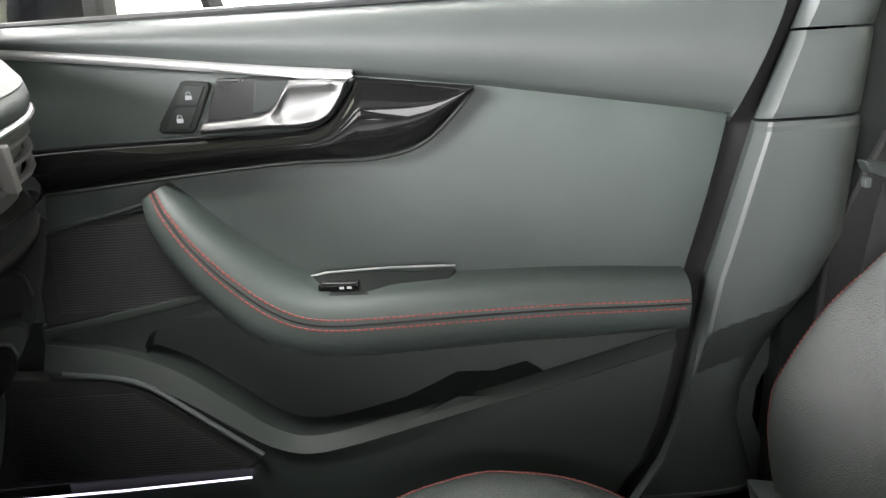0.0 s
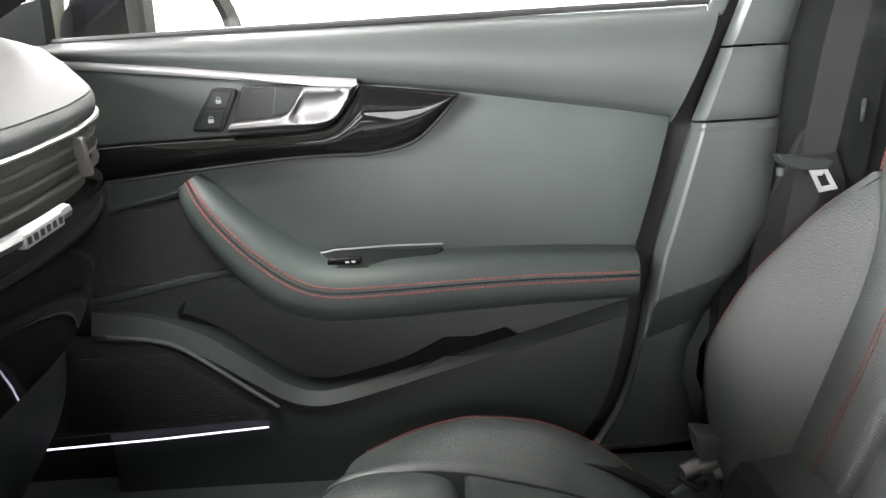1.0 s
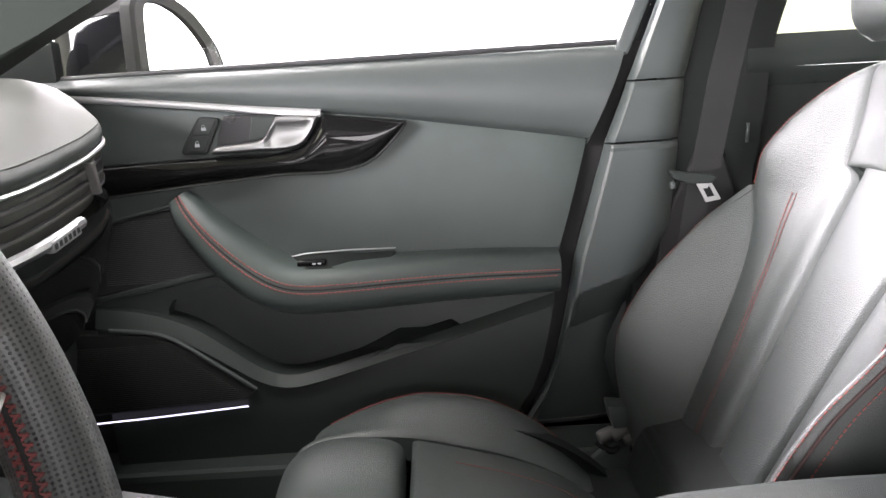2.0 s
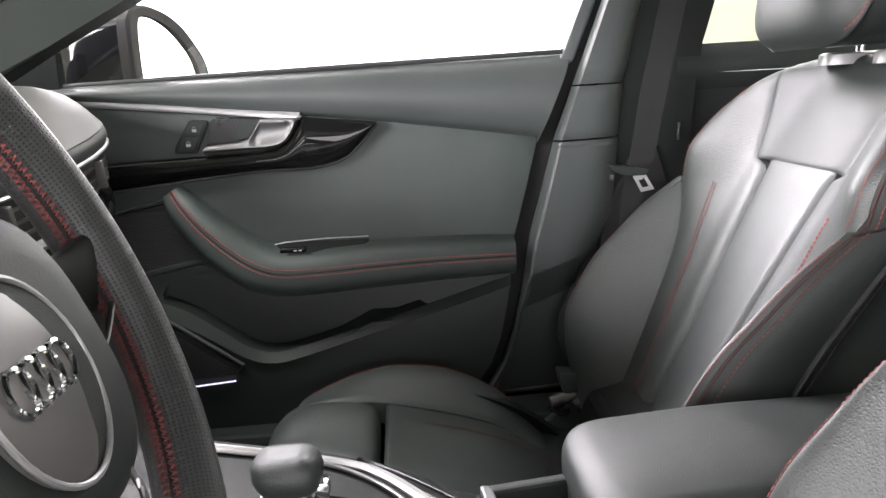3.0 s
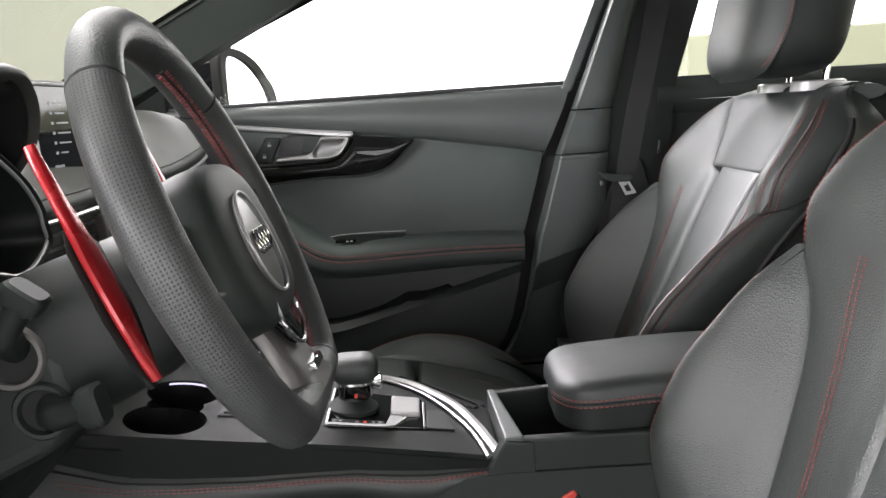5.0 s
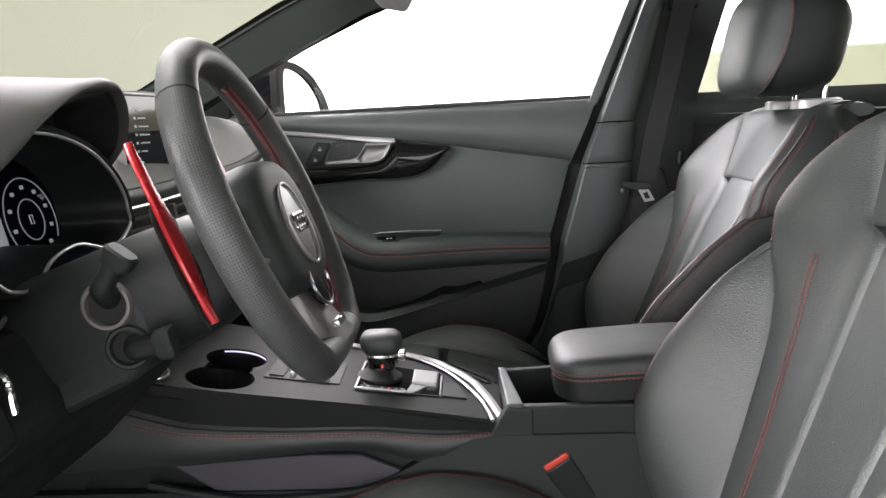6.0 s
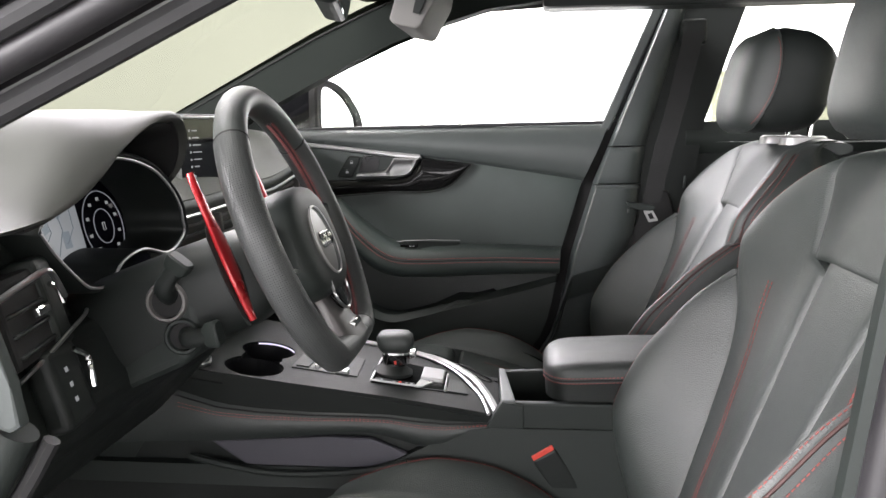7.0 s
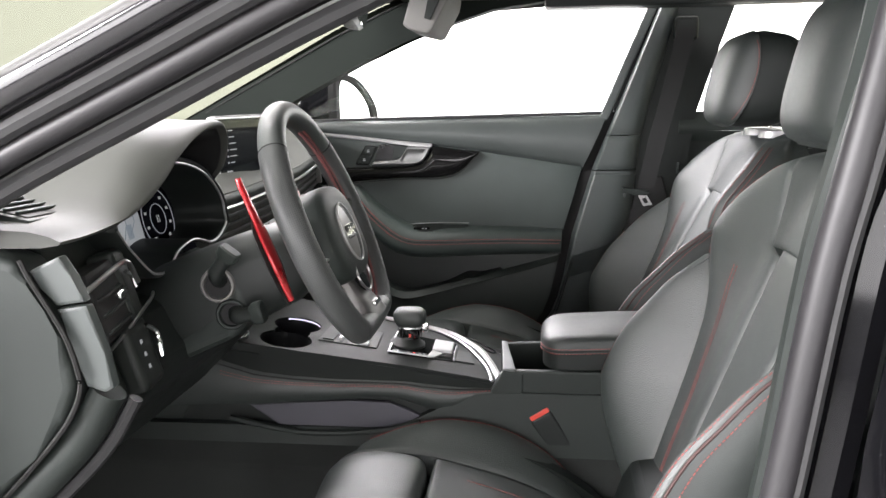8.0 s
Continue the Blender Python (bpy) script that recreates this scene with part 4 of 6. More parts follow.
    PROFILE = curve_points([(-0.070, 0.43), (-0.092, 0.48), (-0.106, 0.535), (-0.098, 0.575), (-0.066, 0.600), (-0.02, 0.608), (0.03, 0.604), (0.056, 0.594), (0.063, 0.575), (0.063, 0.545)], 34)

    def thigh(a, b):
        u = lerp(-1, 1, a)
        p = PROFILE[min(int(round(b * 33)), 33)]
        drop = 0.030 * abs(u) ** 5 + 0.010 * (1 - smooth(0.0, 0.6, abs(u)))
        mid = (p[0] + 0.02) * (1 - 0.10 * abs(u) ** 6) - 0.02
        return (mid + cush_x, cy + u * 0.152, p[1] - drop + cush_z)

    part("thigh_support", sheet(thigh, 28, 33, lambda p: Vector((lerp(p.x, 0.0 + cush_x, 0.35), cy + (p.y - cy) * 0.96, p.z - 0.04))), LEATHER, st, "rounded front thigh support")
    part("seat_pan", sheet(lambda a, b: (lerp(-0.065, 0.47, b) + cush_x, cy + lerp(-0.225, 0.225, a), lerp(0.50, 0.47, b) + cush_z), 8, 8, lambda p: Vector((p.x * 0.96 + 0.02, p.y, 0.39 + cush_z))), DARK, st)
    for s in (0.19, -0.19):
        part("seat_rail", block(-0.05 + cush_x, 0.5 + cush_x, cy + s - 0.02, cy + s + 0.02, 0.325, 0.41 + cush_z, 0.004, 1), DARK, st)
    part("recline_cover", prism([(0.36, 0.44), (0.50, 0.44), (0.53, 0.56), (0.47, 0.60), (0.40, 0.56)], "y", cy - 0.235, cy + 0.235, 0.012, 2), DARK, st)
    return st


driver = seat("driver_seat", "black leather driver seat with red stitching", -0.385, 0.0, 0.0, 0.0, 0.0, 0.652)
passenger = seat("passenger_seat", "black leather passenger seat with red stitching", 0.390, 0.053, -0.012, 0.013, 0.12, 0.692)

# buckle by the driver seat
bk = thing("belt_buckle", "black seat belt buckle with a red button beside the console", "belt buckle", (0.27, -0.115, 0.5))
mb = pose(0.268, -0.112, 0.575, 0, -32, 0)
part("buckle_body", block(-0.021, 0.021, -0.012, 0.012, -0.045, 0.042, 0.005, 3, mb), DARK, bk)
part("release_button", block(-0.019, 0.019, -0.0105, 0.0105, 0.036, 0.049, 0.003, 2, mb), REDPLASTIC, bk, "bright red release button")
part("stalk", block(-0.014, 0.014, -0.006, 0.006, -0.15, -0.04, 0.003, 2, mb), DARK, bk)
pb = thing("belt_anchor", "belt anchor and wiring beside the passenger seat", "belt anchor", (0.40, 0.66, 0.53))
part("bracket", prism([(0.352, 0.585), (0.400, 0.578), (0.404, 0.548), (0.360, 0.546)], "y", 0.628, 0.668, 0.005, 2), GREYTRIM, pb, "grey plastic anchor cover")
for x, z in ((0.352, 0.532), (0.372, 0.536), (0.390, 0.528)):
    part("plug", lathe([(0.009, -0.014), (0.011, -0.010), (0.011, 0.010), (0.008, 0.014)], (x, 0.640, z), (1, 0.2, 0.3), 16), GREIGE, pb, "grey wiring plug")
part("cable", tube(curve_points([(0.34, 0.655, 0.515), (0.36, 0.64, 0.505), (0.38, 0.65, 0.515), (0.40, 0.64, 0.50), (0.43, 0.65, 0.515), (0.46, 0.64, 0.505)], 24), 0.006, 8), DARK, pb)
part("side_shield", prism([(0.30, 0.47), (0.395, 0.545), (0.455, 0.53), (0.47, 0.44), (0.33, 0.42)], "y", 0.640, 0.655, 0.005, 2), GREYTRIM, pb, "grey seat side shield")

# ---- floor pan ----
fl = thing("car_floor", "dark carpeted car floor and tunnel", "car floor", kind="structure")
part("carpet", block(-0.9, 2.0, -0.70, 0.74, 0.27, 0.32, 0.01, 1), CARPET, fl)
part("tunnel", prism([(-0.16, 0.30), (-0.145, 0.50), (-0.11, 0.56), (0.11, 0.56), (0.145, 0.50), (0.16, 0.30)], "x", -0.9, 1.6, 0.01, 2), CARPET, fl)
part("firewall", prism([(-1.0, 0.27), (-0.72, 0.27), (-0.95, 0.75), (-1.0, 1.0), (-1.05, 1.0)], "y", -0.72, 0.74, 0.01, 1), CARPET, fl)
part("sill", block(-0.62, 1.2, 0.655, 0.76, 0.30, 0.50, 0.012, 2), SOFT, fl)
part("sill", block(-0.25, 1.2, -0.80, -0.68, 0.30, 0.42, 0.012, 2), DARK, fl)
part("underbody", block(-1.2, 2.4, -0.80, 0.80, 0.20, 0.265, 0.01, 1), DARK, fl)
tagged(part("bonnet", prism([(-1.05, 1.0), (-0.98, 1.03), (-1.6, 0.98), (-2.1, 0.86), (-2.2, 0.5), (-1.05, 0.4)], "y", -0.78, 0.78, 0.02, 2), PAINT, None), "black car bonnet and front body", "car body", kind="structure")
rb = thing("rear_bench", "dark leather rear seat bench", "rear seat", (1.3, 0.0, 0.33))
part("cushion", block(1.05, 1.55, -0.62, 0.62, 0.42, 0.58, 0.05, 3), LEATHER, rb)
part("backrest", prism([(1.5, 0.5), (1.65, 0.5), (1.85, 1.05), (1.72, 1.08)], "y", -0.62, 0.62, 0.04, 3), LEATHER, rb)
tagged(part("tail_body", prism([(1.75, 0.35), (2.4, 0.35), (2.4, 1.0), (1.9, 1.05)], "y", -0.78, 0.70, 0.02, 1), DARK, None), "dark car rear shelf and tail", "car body", kind="structure")

# ---- centre console ----
con = thing("centre_console", "black centre console with shifter, cup holder and red stitching", "centre console", (0.0, 0.0, 0.42))


def top_z(x):
    return 0.682 - 0.19 * (x - 0.083)


def top(x, y, h=0.0):
    """A point on the sloping console top, lifted by h."""
    return Vector((x, y, top_z(x) + h))


def plate(poly, h0, h1, bevel=0.001, seg=2):
    """A polygon laid on the sloping console top, from h0 to h1 above it."""
    bm = prism(poly, "z", h0, h1, bevel, seg)
    for v in bm.verts:
        v.co.z += top_z(v.co.x)
    return bm


OUT = [(-0.40, -0.150), (-0.33, -0.170), (-0.29, -0.170), (-0.25, -0.162), (-0.18, -0.152), (0.0, -0.118), (0.12, -0.104), (0.176, -0.104), (0.172, 0.055), (0.12, 0.118), (0.06, 0.148), (0.0, 0.155), (-0.25, 0.160), (-0.40, 0.16)]


def half_width(x):
    """Half the console's width, wider towards the front."""
    return float(np.interp(x, [-0.6, -0.25, -0.1, 0.0, 0.17, 0.7], [0.165, 0.152, 0.130, 0.114, 0.098, 0.098]))

part("body", prism([(-0.62, 0.45), (0.20, 0.40), (0.66, 0.38), (0.66, 0.60), (0.56, 0.60), (0.20, 0.595), (0.175, 0.60), (0.17, 0.655), (-0.40, 0.76), (-0.62, 0.78)], "y", -0.098, 0.118, 0.008, 2), DARK, con)
tp = part("top_panel", plate(OUT, -0.018, 0.0, 0.004, 3), CONTOP, con, "soft grey console top")
for c, r in ((top(-0.220, -0.103), 0.0475), (top(-0.225, -0.012), 0.0455), (top(-0.222, -0.058), 0.034)):
    cutter = part("cutter", lathe([(r, -0.07), (r, 0.05)], c, (0.19, 0, 1), 40), DARK, None)
    bpy.context.view_layer.update()
    for ob in (tp, con.children[0]):
        mod = ob.modifiers.new("hole", "BOOLEAN")
        mod.object, mod.operation, mod.solver = cutter, "DIFFERENCE", "EXACT"
        got = bpy.data.meshes.new_from_object(ob.evaluated_get(bpy.context.evaluated_depsgraph_get()))
        ob.modifiers.clear()
        ob.data = got
    bpy.data.objects.remove(cutter)
# black fascia that closes the side under the top
for s in (-1, 1):
    part("side_fascia", sheet(lambda u, v: (lerp(-0.45, 0.166, u), s * (half_width(lerp(-0.45, 0.166, u)) + 0.006), lerp(float(np.interp(lerp(-0.45, 0.166, u), [-0.45, -0.347, -0.263, -0.2, -0.116, 0.0, 0.166], [0.745, 0.722, 0.692, 0.680, 0.670, 0.662, 0.645])), top_z(lerp(-0.45, 0.166, u)) - 0.006, v)), 30, 3, lambda p: Vector((p.x, p.y - s * 0.02, p.z))), CONTOP, con)
# padded side with stitching
PADT = [(-0.42, 0.752), (-0.347, 0.732), (-0.263, 0.702), (-0.20, 0.690), (-0.116, 0.680), (0.0, 0.672), (0.16, 0.654)]
PADB = [(-0.60, 0.622), (-0.40, 0.630), (-0.255, 0.634), (-0.05, 0.640), (0.0, 0.634), (0.05, 0.616), (0.09, 0.614), (0.14, 0.640), (0.16, 0.648)]
for s in (-1, 1):
    def side(u, v):
        x = lerp(-0.60, 0.168, u)
        zt, zb = poly_at([(-0.60, 0.78)] + PADT, x), poly_at(PADB, x)
        return (x, s * (half_width(x) + 0.016 * math.sin(math.pi * min(v * 0.9 + 0.1, 1)) ** 0.7), lerp(zb, zt, v))
    kp = part("knee_pad", sheet(side, 40, 12, lambda p: Vector((p.x, s * 0.09, p.z))), SMOOTH_LEATHER, con, "leather side pad with red stitching")
    rows = []
    for o in (0.72, 0.66):
        rows.append([Vector(side(u, o)) + Vector((0, s * 0.0008, 0)) for u in np.linspace(0.36, 0.99, 50)])
    for line in rows:
        part("thread", stitches([line], 0.0005, 0.0042, 0.002), STITCH, kp)
    part("seam", tube([Vector(side(u, 0.83)) + Vector((0, s * 0.0006, 0)) for u in np.linspace(0.28, 0.99, 50)], 0.0014, 5), SEAM, kp)
    pk = part("side_pocket", prism([(-0.30, 0.615), (-0.10, 0.625), (-0.03, 0.625), (0.03, 0.60), (0.0, 0.56), (-0.17, 0.565), (-0.24, 0.575)], "y", s * 0.100, s * 0.112, 0.004, 2), LILAC, con, "lined storage slot")
    part("pocket_lip", tube(curve_points([(-0.33, s * 0.122, 0.59), (-0.25, s * 0.124, 0.574), (-0.17, s * 0.125, 0.566), (-0.05, s * 0.124, 0.573), (0.03, s * 0.12, 0.59)], 24), 0.006, 8), SOFT, con)
    part("lower_side", sheet(lambda u, v: (lerp(-0.60, 0.62, u), s * (0.118 + 0.02 * (1 - v)), lerp(0.34, lerp(0.575, 0.65, smooth(0.45, 0.62, u)), v)), 30, 8, lambda p: Vector((p.x, s * 0.09, p.z))), SOFT, con)
# bin and armrest
part("bin_wall", prism([(0.169, 0.058), (0.180, 0.058), (0.203, -0.1135), (0.180, -0.1135)], "z", 0.60, 0.694, 0.003, 2), GREYTRIM, con)
part("bin_wall", block(0.178, 0.60, -0.112, -0.098, 0.55, 0.690, 0.004, 2), SOFT, con)
part("bin_wall", prism([(0.170, 0.050), (0.60, 0.118), (0.60, 0.132), (0.170, 0.064)], "z", 0.55, 0.690, 0.004, 2), SOFT, con)
part("corner_filler", prism([(0.158, 0.585), (0.215, 0.585), (0.215, 0.686), (0.180, 0.690), (0.158, 0.655)], "y", -0.1165, -0.092, 0.003, 2), SOFT, con)
part("bin_floor", block(0.19, 0.40, -0.095, 0.06, 0.60, 0.61, 0.002, 1), SEAM, con)
LID = curve_points([(0.246, 0.040, 0.004), (0.250, 0.058, 0.010), (0.262, 0.080, 0.014), (0.285, 0.092, 0.016), (0.34, 0.094, 0.0165), (0.50, 0.095, 0.017), (0.66, 0.095, 0.017)], 26)


def lid_ring(p, top, low, cut):
    """A padded ring across the lid: flat below, domed above."""
    x, w, h = float(p[0]), float(p[1]) - cut, float(p[2])
    z = 0.722 + 0.05 * min(x - 0.246, 0.15)
    out = []
    for y, dz in ((-1.0, low), (-1.0, 0.0), (-0.985, 0.55), (-0.93, 0.85), (-0.8, 1.0), (-0.4, 1.12), (0.0, 1.16), (0.4, 1.12), (0.8, 1.0), (0.93, 0.85), (0.985, 0.55), (1.0, 0.0), (1.0, low)):
        out.append(Vector((x, -0.012 + y * w, z + (dz * h * 1.6 if dz > 0 else dz) + top)))
    return out


ar = part("armrest_lid", loft([lid_ring(p, 0.0, -0.004, 0.0) for p in LID]), SMOOTH_LEATHER, con, "padded leather armrest lid", 70)
part("lid_base", loft([lid_ring((p[0] + 0.004, p[1], 0.001), -0.006, -0.030, 0.006) for p in LID]), DARK, ar, "dark lid base")
for o, z in ((0.0006, 0.004), (0.0006, -0.004)):
    part("thread", stitches([[lid_ring(p, z, 0.0, -o)[1] for p in LID]], 0.0008, 0.0042, 0.0020), STITCH, ar, "line of red stitching")
part("seam", tube([lid_ring(p, 0.0, 0.0, -0.0006)[1] for p in LID], 0.0012, 6), SEAM, ar)
# chrome edging along the console top
cl = curve_points([(-0.17, 0.130, 0), (-0.05, 0.128, 0), (0.02, 0.119, 0), (0.07, 0.088, 0), (0.105, 0.043, 0), (0.138, -0.025, 0), (0.152, -0.072, 0), (0.160, -0.112, 0)], 50)
part("chrome_edge", tube([top(p[0], p[1], 0.003) for p in cl], 0.0030, 8, flat=0.8), CHROME, con, "satin chrome console edging")
cl2 = curve_points([(-0.17, 0.138, 0), (-0.05, 0.136, 0), (0.03, 0.129, 0), (0.072, 0.110, 0), (0.121, 0.054, 0), (0.148, -0.01, 0), (0.163, -0.062, 0), (0.173, -0.100, 0)], 50)
part("chrome_edge", loft([[top(p[0], p[1], 0.0) + Vector((dx, dy, dz)) for dx, dy, dz in ((-0.004, -0.003, -0.004), (-0.004, -0.003, 0.003), (0.0, 0.0, 0.0055), (0.006, 0.004, 0.004), (0.007, 0.005, -0.004))] for p in cl2]), SILVER, con, "wide satin chrome edging")
part("tray_edge", tube([top(p[0], p[1], 0.001) for p in curve_points([(0.045, 0.147, 0), (0.10, 0.112, 0), (0.148, 0.072, 0), (0.156, 0.058, 0), (0.148, 0.052, 0), (0.135, 0.062, 0), (0.095, 0.098, 0), (0.042, 0.134, 0)], 50)], 0.0016, 6, closed=True), GLOSSMETAL, con, "thin chrome edge of the side tray")
# cup holder
cup = part("cup_holder", lathe([(0.0475, -0.004), (0.046, -0.060), (0.001, -0.062)], top(-0.220, -0.103, 0.0), (0.19, 0, 1), 32, False), CUP, con, "round glossy cup holder")
part("cup_holder", lathe([(0.0455, -0.004), (0.044, -0.060), (0.001, -0.062)], top(-0.225, -0.012, 0.0), (0.19, 0, 1), 32, False), CUP, con)
part("light_ring", tube([top(-0.225 + 0.0445 * math.cos(a), -0.012 + 0.0445 * math.sin(a), -0.004) for a in np.linspace(0.55, 2.3, 24)], 0.0013, 6), LED, cup, "lit white ring segment")
# button field and shifter
bf = part("button_field", plate([(-0.166, -0.078), (-0.060, -0.060), (-0.066, 0.036), (-0.168, 0.045)], 0.0, 0.0022, 0.001), DARK, con)
part("hatch", plate([(-0.160, -0.070), (-0.140, -0.067), (-0.140, -0.012), (-0.160, -0.012)], 0.002, 0.0045, 0.001), SOFT, bf)
part("toggle", block(-0.132, -0.125, -0.062, -0.038, top_z(-0.128), top_z(-0.128) + 0.009, 0.002, 2), SILVER, bf, "silver toggle")
part("toggle", block(-0.098, -0.076, -0.060, -0.044, top_z(-0.087), top_z(-0.087) + 0.007, 0.002, 2), SILVER, bf)
sf = part("shift_plate", plate([(-0.035, -0.072), (0.083, -0.045), (0.078, 0.055), (-0.04, 0.06)], 0.0, 0.003, 0.001), PIANO, con, "glossy shifter plate")
part("plate_frame", tube([top(*p, 0.0035) for p in ((-0.04, 0.055), (-0.036, -0.068), (0.045, -0.052))], 0.0022, 6), CHROME, sf, "chrome frame")
part("gear_mark_strip", plate([(-0.030, -0.066), (0.035, -0.052), (0.033, -0.040), (-0.031, -0.052)], 0.003, 0.0042, 0.0004), DARK, sf)
for i, (x, m) in enumerate(((-0.022, ICON), (-0.002, ICON), (0.008, REDICON), (0.018, ICON), (0.026, ICON))):
    part("gear_mark", plate([(x, -0.0585 + 0.0022 * i), (x + 0.004, -0.0578 + 0.0022 * i), (x + 0.004, -0.0535 + 0.0022 * i), (x, -0.0542 + 0.0022 * i)], 0.004, 0.0047, 0.0001, 1), m, sf)
part("parking_button", plate([(0.040, -0.020), (0.078, -0.012), (0.076, 0.045), (0.038, 0.04)], 0.002, 0.010, 0.003, 3), SILVER, sf, "silver parking button")
part("chrome_corner", plate([(0.035, -0.058), (0.047, -0.054), (0.062, -0.02), (0.040, -0.02)], 0.002, 0.006, 0.001), CHROME, sf)
part("mode_button", plate([(0.086, -0.043), (0.122, -0.038), (0.108, 0.02), (0.086, 0.02)], 0.0, 0.003, 0.001), SOFT, con)
part("chrome_divider", plate([(0.0825, -0.046), (0.0855, -0.045), (0.082, 0.04), (0.079, 0.04)], 0.001, 0.0055, 0.0006), CHROME, con)
kn = part("gear_lever", lathe([(0.034, 0.0), (0.034, 0.005), (0.026, 0.010), (0.019, 0.016), (0.016, 0.030)], top(-0.01, -0.005, 0.002), (0.1, 0, 1), 24), DARK, con, "gear lever")
kc = top(-0.003, -0.005, 0.056)
rings = [superring(kc + Vector((dx, 0, dz)), (1, 0, 0), (0, 1, 0), a, b, 3.4, 28) for dz, a, b, dx in ((-0.038, 0.016, 0.014, 0.0), (-0.034, 0.021, 0.018, 0.0), (-0.022, 0.023, 0.020, 0.0), (-0.013, 0.0245, 0.022, 0.0), (-0.006, 0.029, 0.026, 0.0), (0.002, 0.031, 0.028, -0.001), (0.012, 0.030, 0.027, -0.002), (0.018, 0.025, 0.022, -0.003), (0.0205, 0.014, 0.012, -0.004))]
part("knob_leather", loft(rings[3:]), SMOOTH_LEATHER, kn, "leather knob cap", 75)
part("knob_collar", loft(rings[:4]), GLOSSMETAL, kn, "dark chrome knob collar")
part("collar_band", loft([superring(kc + Vector((0, 0, z)), (1, 0, 0), (0, 1, 0), 0.0248, 0.0222, 3.4, 28) for z in (-0.016, -0.012)], caps=False), BRIGHT, kn, "bright chrome band")
part("knob_button", block(kc.x + 0.022, kc.x + 0.034, kc.y - 0.01, kc.y + 0.01, kc.z - 0.025, kc.z - 0.008, 0.003, 2), BRIGHT, kn)
part("shift_light", block(kc.x - 0.001, kc.x + 0.003, kc.y - 0.0208, kc.y - 0.0196, kc.z - 0.032, kc.z - 0.026, 0.0004, 1), REDPLASTIC, kn)
# start button
sb = part("start_button", lathe([(0.013, 0.0), (0.013, 0.004), (0.010, 0.005), (0.0, 0.005)], Vector((-0.292, -0.140, 0.757)), (0.19, -0.35, 1), 24), DARK, con, "round engine start button")
part("button_ring", lathe([(0.0125, 0.004), (0.014, 0.006), (0.0155, 0.004), (0.0155, 0.0)], Vector((-0.292, -0.140, 0.757)), (0.19, -0.35, 1), 24), CHROME, sb)

# ---- steering wheel ----
WC, WA = Vector((-0.0506, -0.3778, 0.9958)), radians(21.7)
wu, wn = Vector((-0.3695, 0.008, 0.929)).normalized(), Vector((0.928, 0.051, 0.368)).normalized()
wl = wu.cross(wn) * -1


def wp(a, b, h=0.0):
    """A point of the wheel: a along the car's width, b up in the wheel's plane, h towards the driver."""
    return WC + wn.cross(wu) * -a + wu * b + wn * h


wheel = thing("steering_wheel", "black leather steering wheel with red stitching and flat bottom", "steering wheel", tuple(WC))
R = 0.169


def rim_at(th):
    """th from the top, clockwise; flattened at the bottom."""
    a, b = R * math.sin(th), R * math.cos(th)
    lim = -0.146
    if b < lim:
        b = lim - (lim - b) * 0.12
    return a, b


def rim(th0, th1, n, grow=0.0, closed=False):
    rings = []
    for k in range(n):
        th = lerp(th0, th1, k / n if closed else k / (n - 1))
        a, b = rim_at(th)
        a2, b2 = rim_at(th + 0.02)
        a1, b1 = rim_at(th - 0.02)
        t = (wp(a2, b2) - wp(a1, b1)).normalized()
        o = t.cross(wn).normalized()
        rings.append([wp(a, b) + o * (0.0165 + grow) * math.cos(q) + wn * (0.0185 + grow) * math.sin(q) for q in np.linspace(0, 2 * math.pi, 17)[:-1]])
    bm = loft(rings, closed)
    uv = bm.loops.layers.uv.new("grain")
    step = abs(th1 - th0) * R / n
    for f, face in enumerate(bm.faces):
        k, i = divmod(f, 16)
        for loop, (du, dv) in zip(face.loops, ((0, 0), (0, 1), (1, 1), (1, 0))):
            loop[uv].uv = ((k + du) * step, (i + dv) * 0.110 / 16)
    return bm


part("rim", rim(0, 2 * math.pi, 96, 0.0, True), LEATHER, wheel, "leather-wrapped rim")
for s in (1, -1):
    part("perforated_grip", rim(s * radians(48), s * radians(152), 40, 0.0006), PERF, wheel, "perforated leather grip section")
    part("grip_seam", rim(s * radians(47.3), s * radians(48), 3, 0.0009), SEAM, wheel)
    # cross stitching on the inner side of the rim
    rows = []
    for k in range(84):
        th = s * radians(lerp(24, 150, k / 83))
        a, b = rim_at(th)
        o = Vector((0, -math.sin(th), 0)) + wu * -math.cos(th)
        d = (Vector((0, math.cos(th), 0)) - wu * math.sin(th)) * s
        p = wp(a, b) + o.normalized() * 0.0175
        rows.append([p - wn * 0.0055 - d * 0.003 + o.normalized() * -0.0008, p, p + wn * 0.0055 + d * 0.003 + o.normalized() * -0.0008])
        rows.append([p - wn * 0.0055 + d * 0.003 + o.normalized() * -0.0008, p, p + wn * 0.0055 - d * 0.003 + o.normalized() * -0.0008])
    part("stitch_seam", tube([(lambda a, b, th: wp(a, b) + (Vector((0, -math.sin(th), 0)) + wu * -math.cos(th)).normalized() * 0.0162)(*rim_at(s * radians(g)), s * radians(g)) for g in np.linspace(22, 152, 60)], 0.0022, 6), SEAM, wheel)
    part("cross_stitching", stitches(rows, 0.0008, 0.0056, 0.0004), THREADRED, wheel, "red cross stitching")
# hub, spokes
rings = []
